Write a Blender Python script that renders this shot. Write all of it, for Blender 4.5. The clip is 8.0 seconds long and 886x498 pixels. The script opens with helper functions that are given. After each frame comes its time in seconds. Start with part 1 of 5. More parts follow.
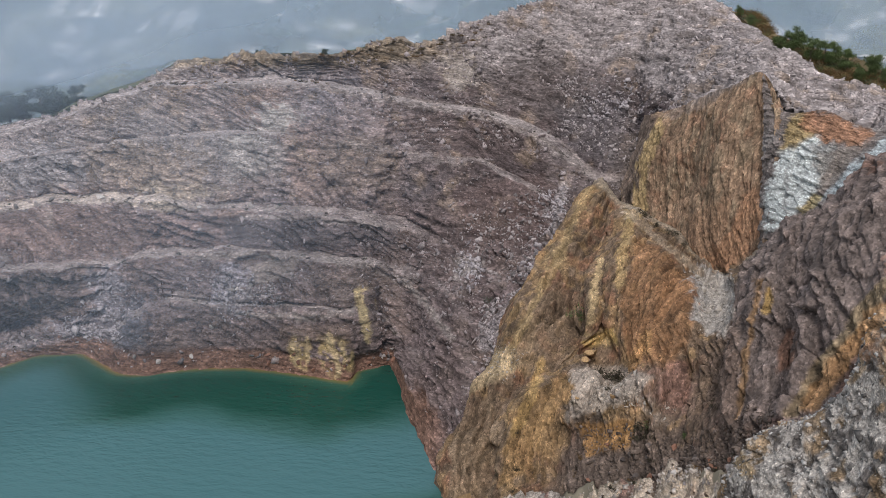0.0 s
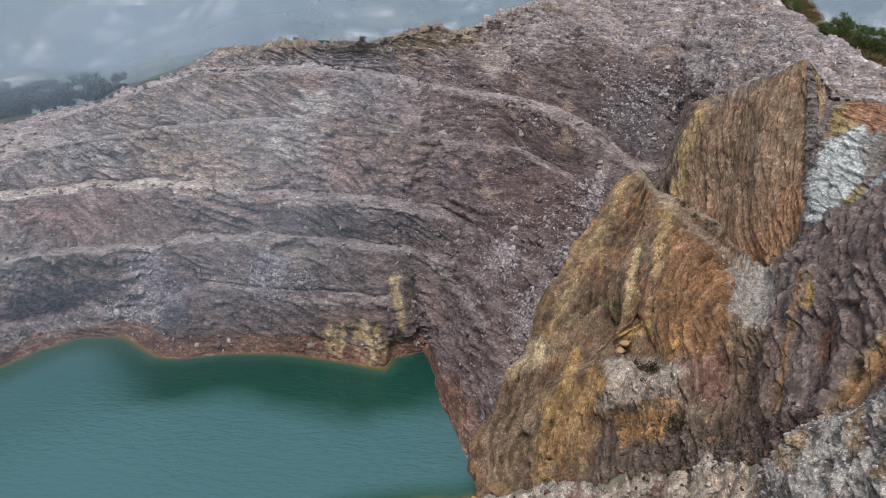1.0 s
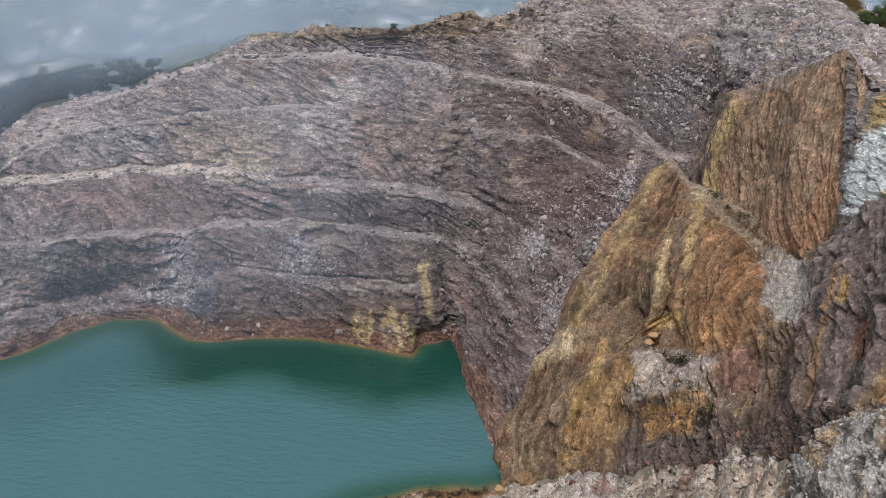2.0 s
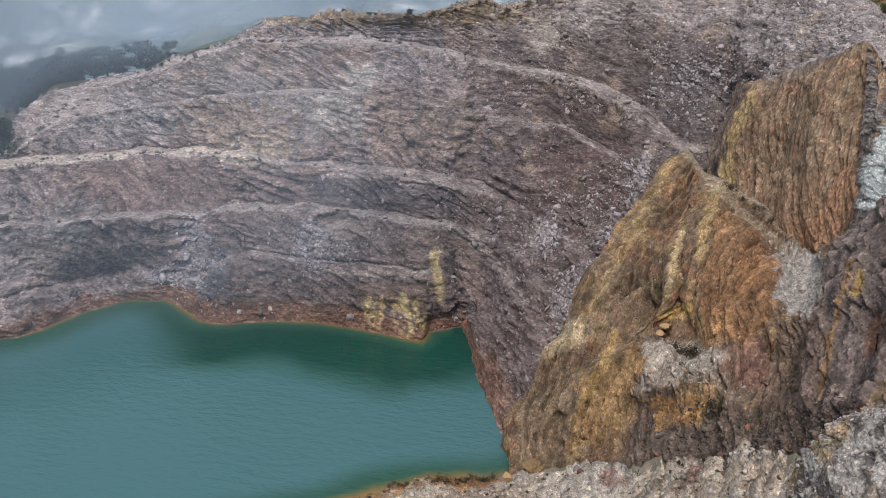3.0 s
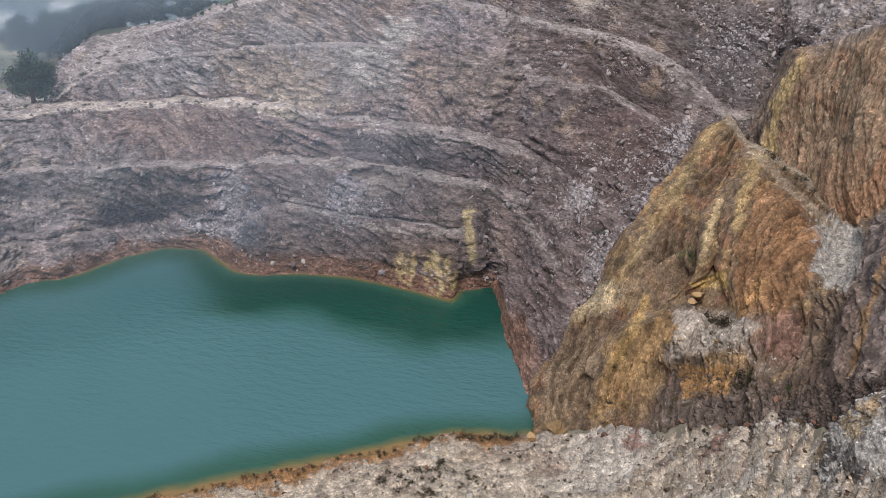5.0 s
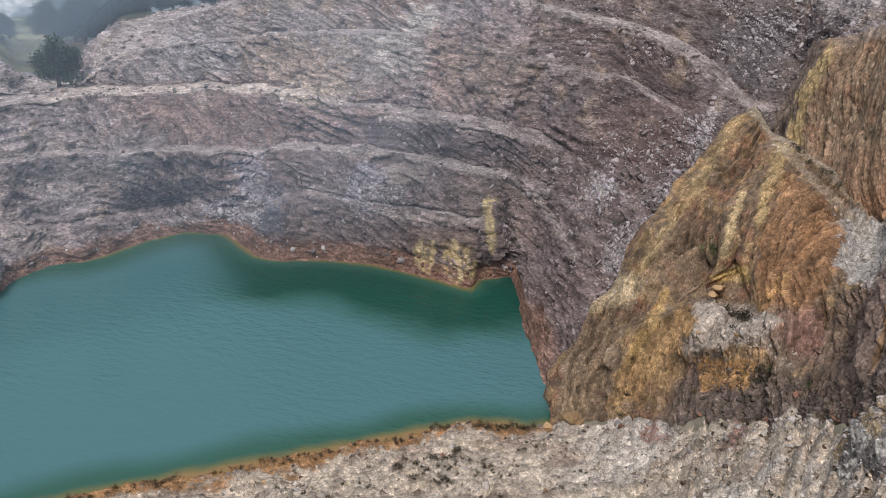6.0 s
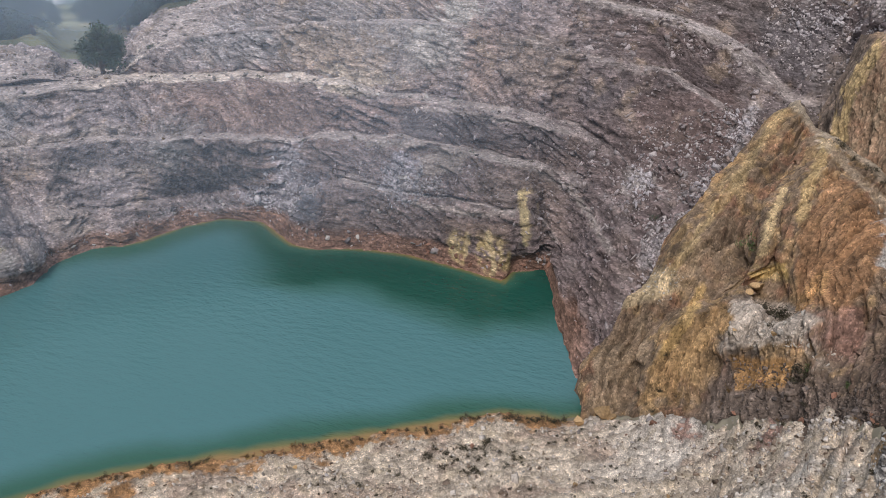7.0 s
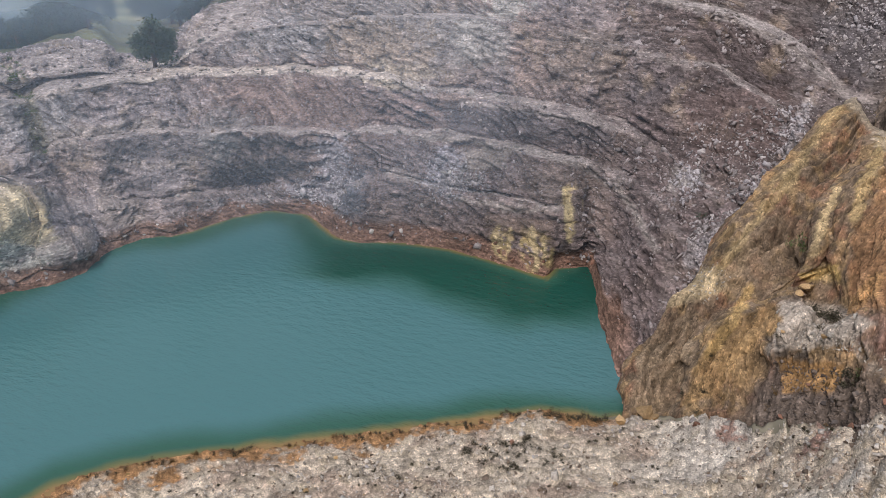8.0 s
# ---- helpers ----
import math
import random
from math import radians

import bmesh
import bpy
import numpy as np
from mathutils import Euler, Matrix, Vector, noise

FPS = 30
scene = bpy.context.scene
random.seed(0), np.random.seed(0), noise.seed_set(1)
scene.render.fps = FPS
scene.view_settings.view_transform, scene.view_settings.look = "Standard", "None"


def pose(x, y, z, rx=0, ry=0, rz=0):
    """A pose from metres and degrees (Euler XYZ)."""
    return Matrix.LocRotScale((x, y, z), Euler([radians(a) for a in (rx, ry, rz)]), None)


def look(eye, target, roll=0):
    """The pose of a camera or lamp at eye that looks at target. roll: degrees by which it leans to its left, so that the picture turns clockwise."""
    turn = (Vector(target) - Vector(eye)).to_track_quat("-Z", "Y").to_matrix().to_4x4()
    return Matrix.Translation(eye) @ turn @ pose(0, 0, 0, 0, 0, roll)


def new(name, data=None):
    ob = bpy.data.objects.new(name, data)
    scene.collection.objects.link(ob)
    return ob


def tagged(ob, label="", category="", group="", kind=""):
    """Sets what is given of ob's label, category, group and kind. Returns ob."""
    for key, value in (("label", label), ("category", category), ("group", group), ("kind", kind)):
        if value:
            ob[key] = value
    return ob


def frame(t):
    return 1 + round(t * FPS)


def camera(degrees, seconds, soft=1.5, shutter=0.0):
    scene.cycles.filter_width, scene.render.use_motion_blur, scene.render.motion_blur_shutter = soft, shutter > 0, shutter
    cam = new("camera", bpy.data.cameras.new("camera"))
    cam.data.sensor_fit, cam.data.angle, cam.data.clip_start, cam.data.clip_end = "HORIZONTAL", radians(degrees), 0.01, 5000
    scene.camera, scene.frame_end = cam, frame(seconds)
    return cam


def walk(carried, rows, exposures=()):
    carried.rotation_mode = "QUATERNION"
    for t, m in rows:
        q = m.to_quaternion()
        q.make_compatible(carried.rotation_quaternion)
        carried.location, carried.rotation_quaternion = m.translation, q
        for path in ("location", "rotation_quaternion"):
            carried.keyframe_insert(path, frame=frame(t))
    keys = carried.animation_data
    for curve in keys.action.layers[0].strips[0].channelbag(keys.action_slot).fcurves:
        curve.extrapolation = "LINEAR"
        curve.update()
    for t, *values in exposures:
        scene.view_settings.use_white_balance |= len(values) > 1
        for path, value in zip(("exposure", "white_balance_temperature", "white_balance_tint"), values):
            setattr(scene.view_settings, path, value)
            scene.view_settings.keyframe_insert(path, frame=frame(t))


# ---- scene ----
cam = camera(59.0, 8.0, 0.8)

# Bearing of the view (left positive), tilt and lean of a phone turned on the spot, 70 m above the lake.
PATH = [
    (0.0, pose(0.1, 0.1, 70, 69.00, 0.00, 0.00)),
    (0.5, pose(0.1, 0.1, 70, 68.51, 0.15, 1.10)),
    (1.0, pose(0.1, 0.1, 70, 68.14, 0.37, 2.61)),
    (1.5, pose(0.1, 0.1, 70, 67.75, 0.62, 3.94)),
    (3.0, pose(0.1, 0.1, 70, 66.36, -0.19, 6.08)),
    (3.5, pose(0.1, 0.1, 70, 65.66, -0.29, 6.57)),
    (4.0, pose(0.1, 0.1, 70, 64.21, -0.42, 7.67)),
    (4.5, pose(0.1, 0.1, 70, 63.64, -0.83, 8.54)),
    (6.0, pose(0.1, 0.1, 70, 62.45, -1.29, 10.84)),
    (6.5, pose(0.1, 0.1, 70, 61.97, -1.23, 12.23)),
    (7.0, pose(0.1, 0.1, 70, 61.74, -1.14, 13.56)),
    (7.5, pose(0.1, 0.1, 70, 61.62, -0.64, 15.60)),
    (8.0, pose(0.1, 0.1, 70, 61.32, -0.47, 16.77)),
]
walk(cam, PATH, [(0.0, 0.08, 6400, 16), (4.0, 0.2, 6400, 16), (8.0, 0.28, 6400, 16)])

# ---- sky and sun: misty overcast, the sun high behind cloud ----
SUN_HEIGHT, SUN_TURN = 54, 190
world = bpy.data.worlds.new("misty_sky")
scene.world = world
world.use_nodes = True
wn = world.node_tree.nodes
sky = wn.new("ShaderNodeTexSky")
sky.sky_type, sky.sun_disc = "NISHITA", False
sky.sun_elevation, sky.sun_rotation = radians(SUN_HEIGHT), radians(SUN_TURN)
sky.air_density, sky.dust_density, sky.ozone_density = 1.0, 6.0, 1.0
cloud = wn.new("ShaderNodeMix")
cloud.data_type = "RGBA"
cloud.inputs["Factor"].default_value = 0.75
cloud.inputs["B"].default_value = (7.0, 7.6, 8.2, 1)
world.node_tree.links.new(sky.outputs[0], cloud.inputs["A"])
world.node_tree.links.new(cloud.outputs["Result"], wn["Background"].inputs["Color"])
wn["Background"].inputs["Strength"].default_value = 0.088
sun = new("sun", bpy.data.lights.new("sun", "SUN"))
sun.data.energy, sun.data.angle, sun.data.color = 1.6, radians(10), (1.0, 0.95, 0.88)
sun.matrix_world = look((0, 0, 0), (-math.sin(radians(SUN_TURN)) * math.cos(radians(SUN_HEIGHT)),
                                   -math.cos(radians(SUN_TURN)) * math.cos(radians(SUN_HEIGHT)), -math.sin(radians(SUN_HEIGHT))))

# ---- noise on arrays ----
PERM = np.random.RandomState(7).permutation(4096)
GRAD = np.random.RandomState(8).normal(size=(4096, 3))
GRAD /= np.linalg.norm(GRAD, axis=1)[:, None]


def hashed(i):
    i = i.astype(np.int64)
    return PERM[(PERM[(PERM[i[..., 0] & 4095] + i[..., 1]) & 4095] + i[..., 2]) & 4095]


def perlin(p):
    """Smooth noise, about -0.7 to 0.7, at an array of points."""
    i = np.floor(p)
    f = p - i
    u = f * f * f * (f * (f * 6 - 15) + 10)
    total = np.zeros(p.shape[:-1])
    for dx in (0, 1):
        for dy in (0, 1):
            for dz in (0, 1):
                o = np.array((dx, dy, dz))
                w = np.prod(np.where(o == 1, u, 1 - u), axis=-1)
                total += w * np.sum(GRAD[hashed(i + o)] * (f - o), axis=-1)
    return total


def fbm(p, octaves=4, gain=0.5, ridged=False):
    total, amp = np.zeros(p.shape[:-1]), 1.0
    for k in range(octaves):
        n = perlin(p * 2 ** k + 17.3 * k)
        total += amp * ((0.35 - np.abs(n)) * 2 if ridged else n)
        amp *= gain
    return total


def blocks(p, slope=0.8, ramp=0.0):
    """Broken rock: every cell is a slab with its own height and lean; also the gap between cells."""
    i = np.floor(p)
    best, second = np.full(p.shape[:-1], 9.0), np.full(p.shape[:-1], 9.0)
    rise = np.zeros(p.shape[:-1])
    for dx in (-1, 0, 1):
        for dy in (-1, 0, 1):
            for dz in (-1, 0, 1):
                c = i + np.array((dx, dy, dz))
                h = hashed(c)
                v = c + 0.5 + 0.42 * GRAD[h] - p
                d = np.sum(v * v, axis=-1)
                near = d < best
                second = np.where(near, best, np.minimum(second, d))
                bold = ((h * 77 + 13) & 4095) / 2700.0
                rise = np.where(near, h / 4096.0 - 0.5 + slope * np.sum(v * GRAD[(h * 31 + 5) & 4095], axis=-1) + ramp * bold * v[..., 2], rise)
                best = np.minimum(best, d)
    return rise, np.sqrt(second) - np.sqrt(best)


def smooth(a, b, x):
    t = np.clip((x - a) / (b - a), 0, 1)
    return t * t * (3 - 2 * t)


def mix(a, b, t):
    return a + (np.asarray(b) - a) * np.asarray(t)[..., None]


def spline(points, n):
    """n points evenly along a smooth line through the given ones."""
    p = np.array(points, float)
    q = np.vstack([2 * p[0] - p[1], p, 2 * p[-1] - p[-2]])
    fine = []
    for k in range(1, len(q) - 2):
        for s in np.linspace(0, 1, 24, endpoint=False):
            a, b, c, d = q[k - 1:k + 3]
            fine.append(0.5 * (2 * b + (c - a) * s + (2 * a - 5 * b + 4 * c - d) * s * s + (3 * b - a - 3 * c + d) * s ** 3))
    fine = np.array(fine + [p[-1]])
    run = np.r_[0, np.cumsum(np.linalg.norm(np.diff(fine, axis=0), axis=1))]
    want = np.linspace(0, run[-1], n)
    return np.stack([np.interp(want, run, fine[:, k]) for k in range(3)], axis=1)


def normals(g):
    du, dv = np.gradient(g, axis=0), np.gradient(g, axis=1)
    n = np.cross(du, dv)
    return n / (np.linalg.norm(n, axis=-1, keepdims=True) + 1e-9)


def grid_mesh(name, g, material, tint=None, label="", category="", kind="structure"):
    nu, nv = g.shape[:2]
    idx = np.arange(nu * nv).reshape(nu, nv)
    quads = np.stack([idx[:-1, :-1], idx[1:, :-1], idx[1:, 1:], idx[:-1, 1:]], axis=-1).reshape(-1, 4)
    me = bpy.data.meshes.new(name)
    me.vertices.add(nu * nv)
    me.vertices.foreach_set("co", g.astype(np.float32).ravel())
    me.loops.add(quads.size)
    me.loops.foreach_set("vertex_index", quads.astype(np.int32).ravel())
    me.polygons.add(len(quads))
    me.polygons.foreach_set("loop_start", np.arange(0, quads.size, 4, dtype=np.int32))
    me.update(calc_edges=True)
    if tint is not None:
        at = me.attributes.new("stone", "FLOAT_COLOR", "POINT")
        at.data.foreach_set("color", np.concatenate([np.clip(tint, 0, 1), np.ones((nu, nv, 1))], axis=-1).astype(np.float32).ravel())
    me.materials.append(material)
    ob = new(name, me)
    return tagged(ob, label, category, "", kind)


# ---- materials ----
def material(name):
    m = bpy.data.materials.new(name)
    m.use_nodes = True
    return m, m.node_tree.nodes, m.node_tree.links, m.node_tree.nodes["Principled BSDF"]


def node(nodes, kind, **values):
    n = nodes.new(kind)
    for k, v in values.items():
        n.inputs[k].default_value = v
    return n


def ranged(nodes, links, source, low, high, to_low, to_high):
    r = nodes.new("ShaderNodeMapRange")
    for k, v in (("From Min", low), ("From Max", high), ("To Min", to_low), ("To Max", to_high)):
        r.inputs[k].default_value = v
    links.new(source, r.inputs["Value"])
    return r.outputs[0]


def sums(nodes, links, operation, a, b):
    m = nodes.new("ShaderNodeMath")
    m.operation = operation
    for k, v in enumerate((a, b)):
        if isinstance(v, (int, float)):
            m.inputs[k].default_value = v
        else:
            links.new(v, m.inputs[k])
    return m.outputs[0]


def rock_material(name, scale=1.0, bump=0.7, rough=0.92, contrast=1.0, stretch=(1, 1, 2.0), tilt=(0.3, 0.25, 0.4), bending=0.5):
    """Stone whose colour comes from its mineral zone, broken into angular fragments of two sizes, with grain and blotches."""
    m, nodes, links, bsdf = material(name)
    co = nodes.new("ShaderNodeTexCoord")
    at = nodes.new("ShaderNodeAttribute")
    at.attribute_name = "stone"
    bend = node(nodes, "ShaderNodeTexNoise", Scale=0.35 * scale, Detail=2.0)
    links.new(co.outputs["Object"], bend.inputs["Vector"])
    add = nodes.new("ShaderNodeVectorMath")
    add.operation = "MULTIPLY_ADD"
    add.inputs[1].default_value = (bending / scale,) * 3
    links.new(bend.outputs["Color"], add.inputs[0])
    links.new(co.outputs["Object"], add.inputs[2])
    mp = nodes.new("ShaderNodeMapping")
    mp.inputs["Rotation"].default_value = tilt
    mp.inputs["Scale"].default_value = stretch
    links.new(add.outputs[0], mp.inputs["Vector"])
    big = node(nodes, "ShaderNodeTexVoronoi", Scale=0.85 * scale)
    small = node(nodes, "ShaderNodeTexVoronoi", Scale=2.6 * scale)
    grain = node(nodes, "ShaderNodeTexNoise", Scale=1.7 * scale, Detail=2.0, Roughness=0.8)
    blotch = node(nodes, "ShaderNodeTexNoise", Scale=0.16 * scale, Detail=4.0, Roughness=0.6)
    for n in (big, small):
        links.new(mp.outputs[0], n.inputs["Vector"])
    for n in (grain, blotch):
        links.new(co.outputs["Object"], n.inputs["Vector"])
    thin = nodes.new("ShaderNodeMapping")
    thin.inputs["Rotation"].default_value = (tilt[0] + 0.25, tilt[1] - 0.2, tilt[2])
    thin.inputs["Scale"].default_value = (0.3 * stretch[0], 0.3 * stretch[1], 1.5 * stretch[2])
    links.new(add.outputs[0], thin.inputs["Vector"])
    bed = node(nodes, "ShaderNodeTexNoise", Scale=0.9 * scale, Detail=4.0, Roughness=0.6)
    links.new(thin.outputs[0], bed.inputs["Vector"])
    own = []
    for n in (big, small):
        sep = nodes.new("ShaderNodeSeparateColor")
        links.new(n.outputs["Color"], sep.inputs[0])
        own.append(sep)
    c = contrast
    k1 = ranged(nodes, links, own[0].outputs[0], 0, 1, 1 - 0.16 * c, 1 + 0.16 * c)
    k2 = ranged(nodes, links, own[1].outputs[0], 0, 1, 1 - 0.2 * c, 1 + 0.2 * c)
    fresh = ranged(nodes, links, own[1].outputs[1], 0.84, 0.9, 1.0, 1 + 0.5 * c)
    old = ranged(nodes, links, own[1].outputs[2], 0.1, 0.16, 1 - 0.35 * c, 1.0)
    k3 = ranged(nodes, links, grain.outputs["Fac"], 0.33, 0.67, 0.8, 1.2)
    k4 = ranged(nodes, links, blotch.outputs["Fac"], 0.3, 0.7, 0.8, 1.2)
    k5 = ranged(nodes, links, bed.outputs["Fac"], 0.35, 0.65, 1 - 0.24 * c, 1 + 0.24 * c)
    k = sums(nodes, links, "MULTIPLY", sums(nodes, links, "MULTIPLY", k1, k2), sums(nodes, links, "MULTIPLY", k3, k4))
    k = sums(nodes, links, "MULTIPLY", sums(nodes, links, "MULTIPLY", k, k5), sums(nodes, links, "MULTIPLY", fresh, old))
    col = nodes.new("ShaderNodeVectorMath")
    col.operation = "SCALE"
    links.new(at.outputs["Color"], col.inputs[0])
    links.new(k, col.inputs["Scale"])
    links.new(col.outputs[0], bsdf.inputs["Base Color"])
    steps = sums(nodes, links, "ADD", sums(nodes, links, "MULTIPLY", own[0].outputs[0], 0.9), sums(nodes, links, "MULTIPLY", own[1].outputs[0], 0.5))
    steps = sums(nodes, links, "ADD", steps, sums(nodes, links, "MULTIPLY", bed.outputs["Fac"], 0.9))
    h3 = sums(nodes, links, "ADD", steps, sums(nodes, links, "MULTIPLY", grain.outputs["Fac"], 0.5))
    b = node(nodes, "ShaderNodeBump", Strength=bump, Distance=0.35 / scale)
    links.new(h3, b.inputs["Height"])
    links.new(b.outputs[0], bsdf.inputs["Normal"])
    bsdf.inputs["Roughness"].default_value = rough
    bsdf.inputs["Specular IOR Level"].default_value = 0.25
    return m


ROCK = rock_material("bedded_rock")
GRAVEL = rock_material("gravel", 3.2, 0.8, stretch=(1, 1, 1.4))
FINNED = rock_material("finned_rock", 1.5, 0.9, stretch=(1.5, 1.5, 0.65), tilt=(0.1, 0.12, 0.5))
CRAGGY = rock_material("lichened_rock", 3.2, 0.8, stretch=(1, 1, 1.5))
HILL = rock_material("hillside", 0.06, 0.3, stretch=(1, 1, 1))


def water_material():
    """Mineral green water: ochre in the shallows, then green, then clouded teal with the depth; fine wind ripples. Its
    colour also holds the far wall's dark reflection.
    """
    m, nodes, links, bsdf = material("lake_water")
    at = nodes.new("ShaderNodeAttribute")
    at.attribute_name = "stone"
    links.new(at.outputs["Color"], bsdf.inputs["Base Color"])
    co = nodes.new("ShaderNodeTexCoord")
    mp = nodes.new("ShaderNodeMapping")
    mp.inputs["Rotation"].default_value = (0, 0, radians(25))
    mp.inputs["Scale"].default_value = (0.55, 1.1, 1)
    links.new(co.outputs["Object"], mp.inputs["Vector"])
    n1 = node(nodes, "ShaderNodeTexNoise", Scale=0.9, Detail=2.0, Roughness=0.6)
    n2 = node(nodes, "ShaderNodeTexNoise", Scale=0.05, Detail=2.0)
    links.new(mp.outputs[0], n1.inputs["Vector"])
    links.new(co.outputs["Object"], n2.inputs["Vector"])
    mul = nodes.new("ShaderNodeMath")
    mul.operation = "MULTIPLY"
    links.new(n1.outputs["Fac"], mul.inputs[0])
    links.new(n2.outputs["Fac"], mul.inputs[1])
    b = node(nodes, "ShaderNodeBump", Strength=0.7, Distance=0.6)
    links.new(mul.outputs[0], b.inputs["Height"])
    links.new(b.outputs[0], bsdf.inputs["Normal"])
    bsdf.inputs["Roughness"].default_value = 0.12
    bsdf.inputs["IOR"].default_value = 1.33
    return m


WATER = water_material()

# ---- plan of the pit: bearing in degrees from the lookout (right positive), distance and height in metres ----
SHORE = [
    (-150, 45.0, 62.0), (-130, 45.0, 0.0), (-75, 100.0, 0.0), (-62, 128.0, 0.0), (-51.8, 132.0, 0.0), (-50.1, 135, 0.0), (-48.6, 135.6, 0.0), (-47, 137.4, 0.0), (-45, 140.4, 0.0), (-43.7, 143.5, 0.0), (-40.1, 144.2, 0.0), (-37.7, 142.3, 0.0), (-36.2, 142.9, 0.0), (-32.9, 146.8, 0.0), (-30.2, 148.1, 0.0), (-27.4, 144.8, 0.0), (-26.4, 139.2, 0.0), (-25.3, 133.9, 0.0), (-23.2, 131.7, 0.0), (-20.5, 131.1, 0.0), (-15.8, 127.9, 0.0), (-11, 122.7, 0.0), (-7.7, 119.3, 0.0), (-7.2, 123.2, 0.0), (-4.3, 125.3, 0.0), (-3.6, 119.3, 0.0), (-2.8, 107.4, 0.0), (-1.4, 97.1, 0.0), (0, 90.9, 0.0), (0.8, 87.4, 0.0), (3.0, 96.0, 2.0), (8.0, 104.0, 6.0), (14.0, 112.0, 10.0), (22.0, 105.0, 14.0), (40.0, 90, 20.0)]
RED_TOP = [
    (-150, 52.0, 63.0), (-130, 53.0, 5.0), (-75, 102.0, 3.0), (-62, 130.0, 3.0), (-49.8, 136.1, 2.4), (-47.0, 138.1, 2.3), (-43.5, 144.3, 1.8), (-40.5, 144.6, 2.1), (-37.3, 142.5, 2.0), (-33.6, 148.1, 2.1), (-30.1, 148.4, 2.4), (-27.3, 145.4, 2.6), (-24.9, 135.1, 3.1),
    (-20.9, 132.0, 2.2), (-13.4, 126.9, 2.6), (-8.2, 121.4, 2.9), (-6.3, 125.0, 1.7), (-4.1, 125.5, 2.4), (-2.3, 109.0, 3.0), (-0.4, 96.5, 2.1), (1.1, 88.0, 1.7), (3.0, 98.0, 4.0), (8.0, 106.0, 8.0), (14.0, 114.0, 12.0), (22.0, 107.0, 16.0), (40.0, 92.0, 22.0)]
BENCH_A = [
    (-150, 59.0, 64.0), (-130, 61.0, 10.0), (-75, 106.0, 8.0), (-62, 135.0, 8.0), (-49.0, 139.9, 8.8), (-45.0, 145.6, 6.2), (-40.3, 147.8, 4.5), (-36.4, 147.3, 4.9), (-30.0, 151.7, 3.5), (-26.6, 145.6, 4.5), (-23.9, 137.7, 6.8),
    (-21.0, 135.5, 11.1), (-14.5, 131.0, 9.7), (-7.5, 124.9, 10.3), (-4.8, 129.0, 6.4), (-1.8, 117.0, 4.7), (0.3, 103.0, 4.7), (1.5, 92.0, 4.3), (4.0, 101.0, 8.0), (8.0, 109.0, 12.0), (14.0, 117.0, 16.0), (22.0, 110.0, 20.0), (40.0, 94.0, 26.0)]
BENCH_B = [
    (-150, 66.0, 65.0), (-130, 69.0, 15.0), (-75, 113.0, 16.0), (-62, 142.0, 16.0), (-48.1, 147.4, 16.0), (-44.4, 154.0, 15.9), (-36.8, 153.7, 16.5), (-24.5, 145.1, 16.3), (-16.6, 139.4, 18.6),
    (-9.9, 133.6, 17.1), (-3.8, 133.0, 15.6), (0.3, 123.0, 14.6), (3.1, 111.0, 12.2), (5.5, 106.0, 14.0), (8.0, 112.0, 17.0), (14.0, 122.0, 20.0), (22.0, 113.0, 24.0), (40.0, 96.0, 30.0)]
BENCH_C = [
    (-150, 73.0, 66.0), (-130, 77.0, 20.0), (-75, 120.0, 26.0), (-62, 149.0, 25.0), (-47.1, 157.0, 24.0), (-44.2, 160.0, 24.6), (-41.2, 161.1, 24.9), (-35.1, 162.4, 24.6), (-27.6, 162.4, 23.7), (-20.2, 147.9, 26.1),
    (-18.3, 146.6, 24.5), (-15.0, 144.4, 24.1), (-8.0, 137.6, 23.6), (-2.8, 138.0, 20.8), (1.6, 132.0, 17.3), (5.2, 118.0, 17.0), (7.0, 119.0, 20.0), (10.0, 122.0, 22.0), (16.0, 128.0, 25.0), (24.0, 118.0, 28.0), (40.0, 99.0, 36.0)]
BENCH_D = [
    (-150, 80.0, 67.0), (-130, 85.0, 25.0), (-75, 130.0, 30.0), (-62, 158.0, 28.0), (-46.6, 166.0, 26.6), (-40.5, 168, 25.6), (-39.6, 168, 25.0), (-38, 168, 25.0), (-36.1, 169, 24.7), (-34.7, 171, 27.0), (-32.1, 174.7, 29.9), (-26.8, 169.6, 32.1),
    (-21.4, 158.8, 35.5), (-15.7, 154.8, 36.7), (-9.7, 149.5, 36.4), (-3.6, 149.0, 32.8), (2.8, 146.0, 31.5), (7.1, 139.0, 28.3), (10.3, 128.0, 23.8), (15.0, 134.0, 29.0), (24.0, 121.0, 32.0), (40.0, 101.0, 40.0)]
ROAD = [
    (-150, 87.0, 68.0), (-130, 93.0, 30.0), (-75, 140.0, 33.0), (-62, 165.0, 32.0), (-46.5, 173.0, 27.2), (-40.1, 174, 27.3), (-39.5, 173, 24.6), (-38, 173, 24.0), (-35.9, 174, 24.0), (-34.8, 179, 27.0), (-32.5, 184.6, 32.2), (-29.9, 184.6, 33.8), (-25.8, 174.9, 38.0), (-22.9, 169.9, 41.3), (-19.9, 167.7, 44.2),
    (-14.6, 164.1, 44.5), (-9.1, 158.8, 45.1), (-3.5, 161.0, 40.7), (3.2, 157.0, 38.4), (7.4, 152.0, 35.7), (11.2, 143.0, 31.4), (14.1, 140.0, 32.1), (16.0, 133.0, 44.4), (20.3, 117.0, 52.2), (22.0, 114.0, 54.4), (24.0, 109.0, 51.1), (29.3, 99.0, 50.9), (33.7, 95.0, 54.0)]
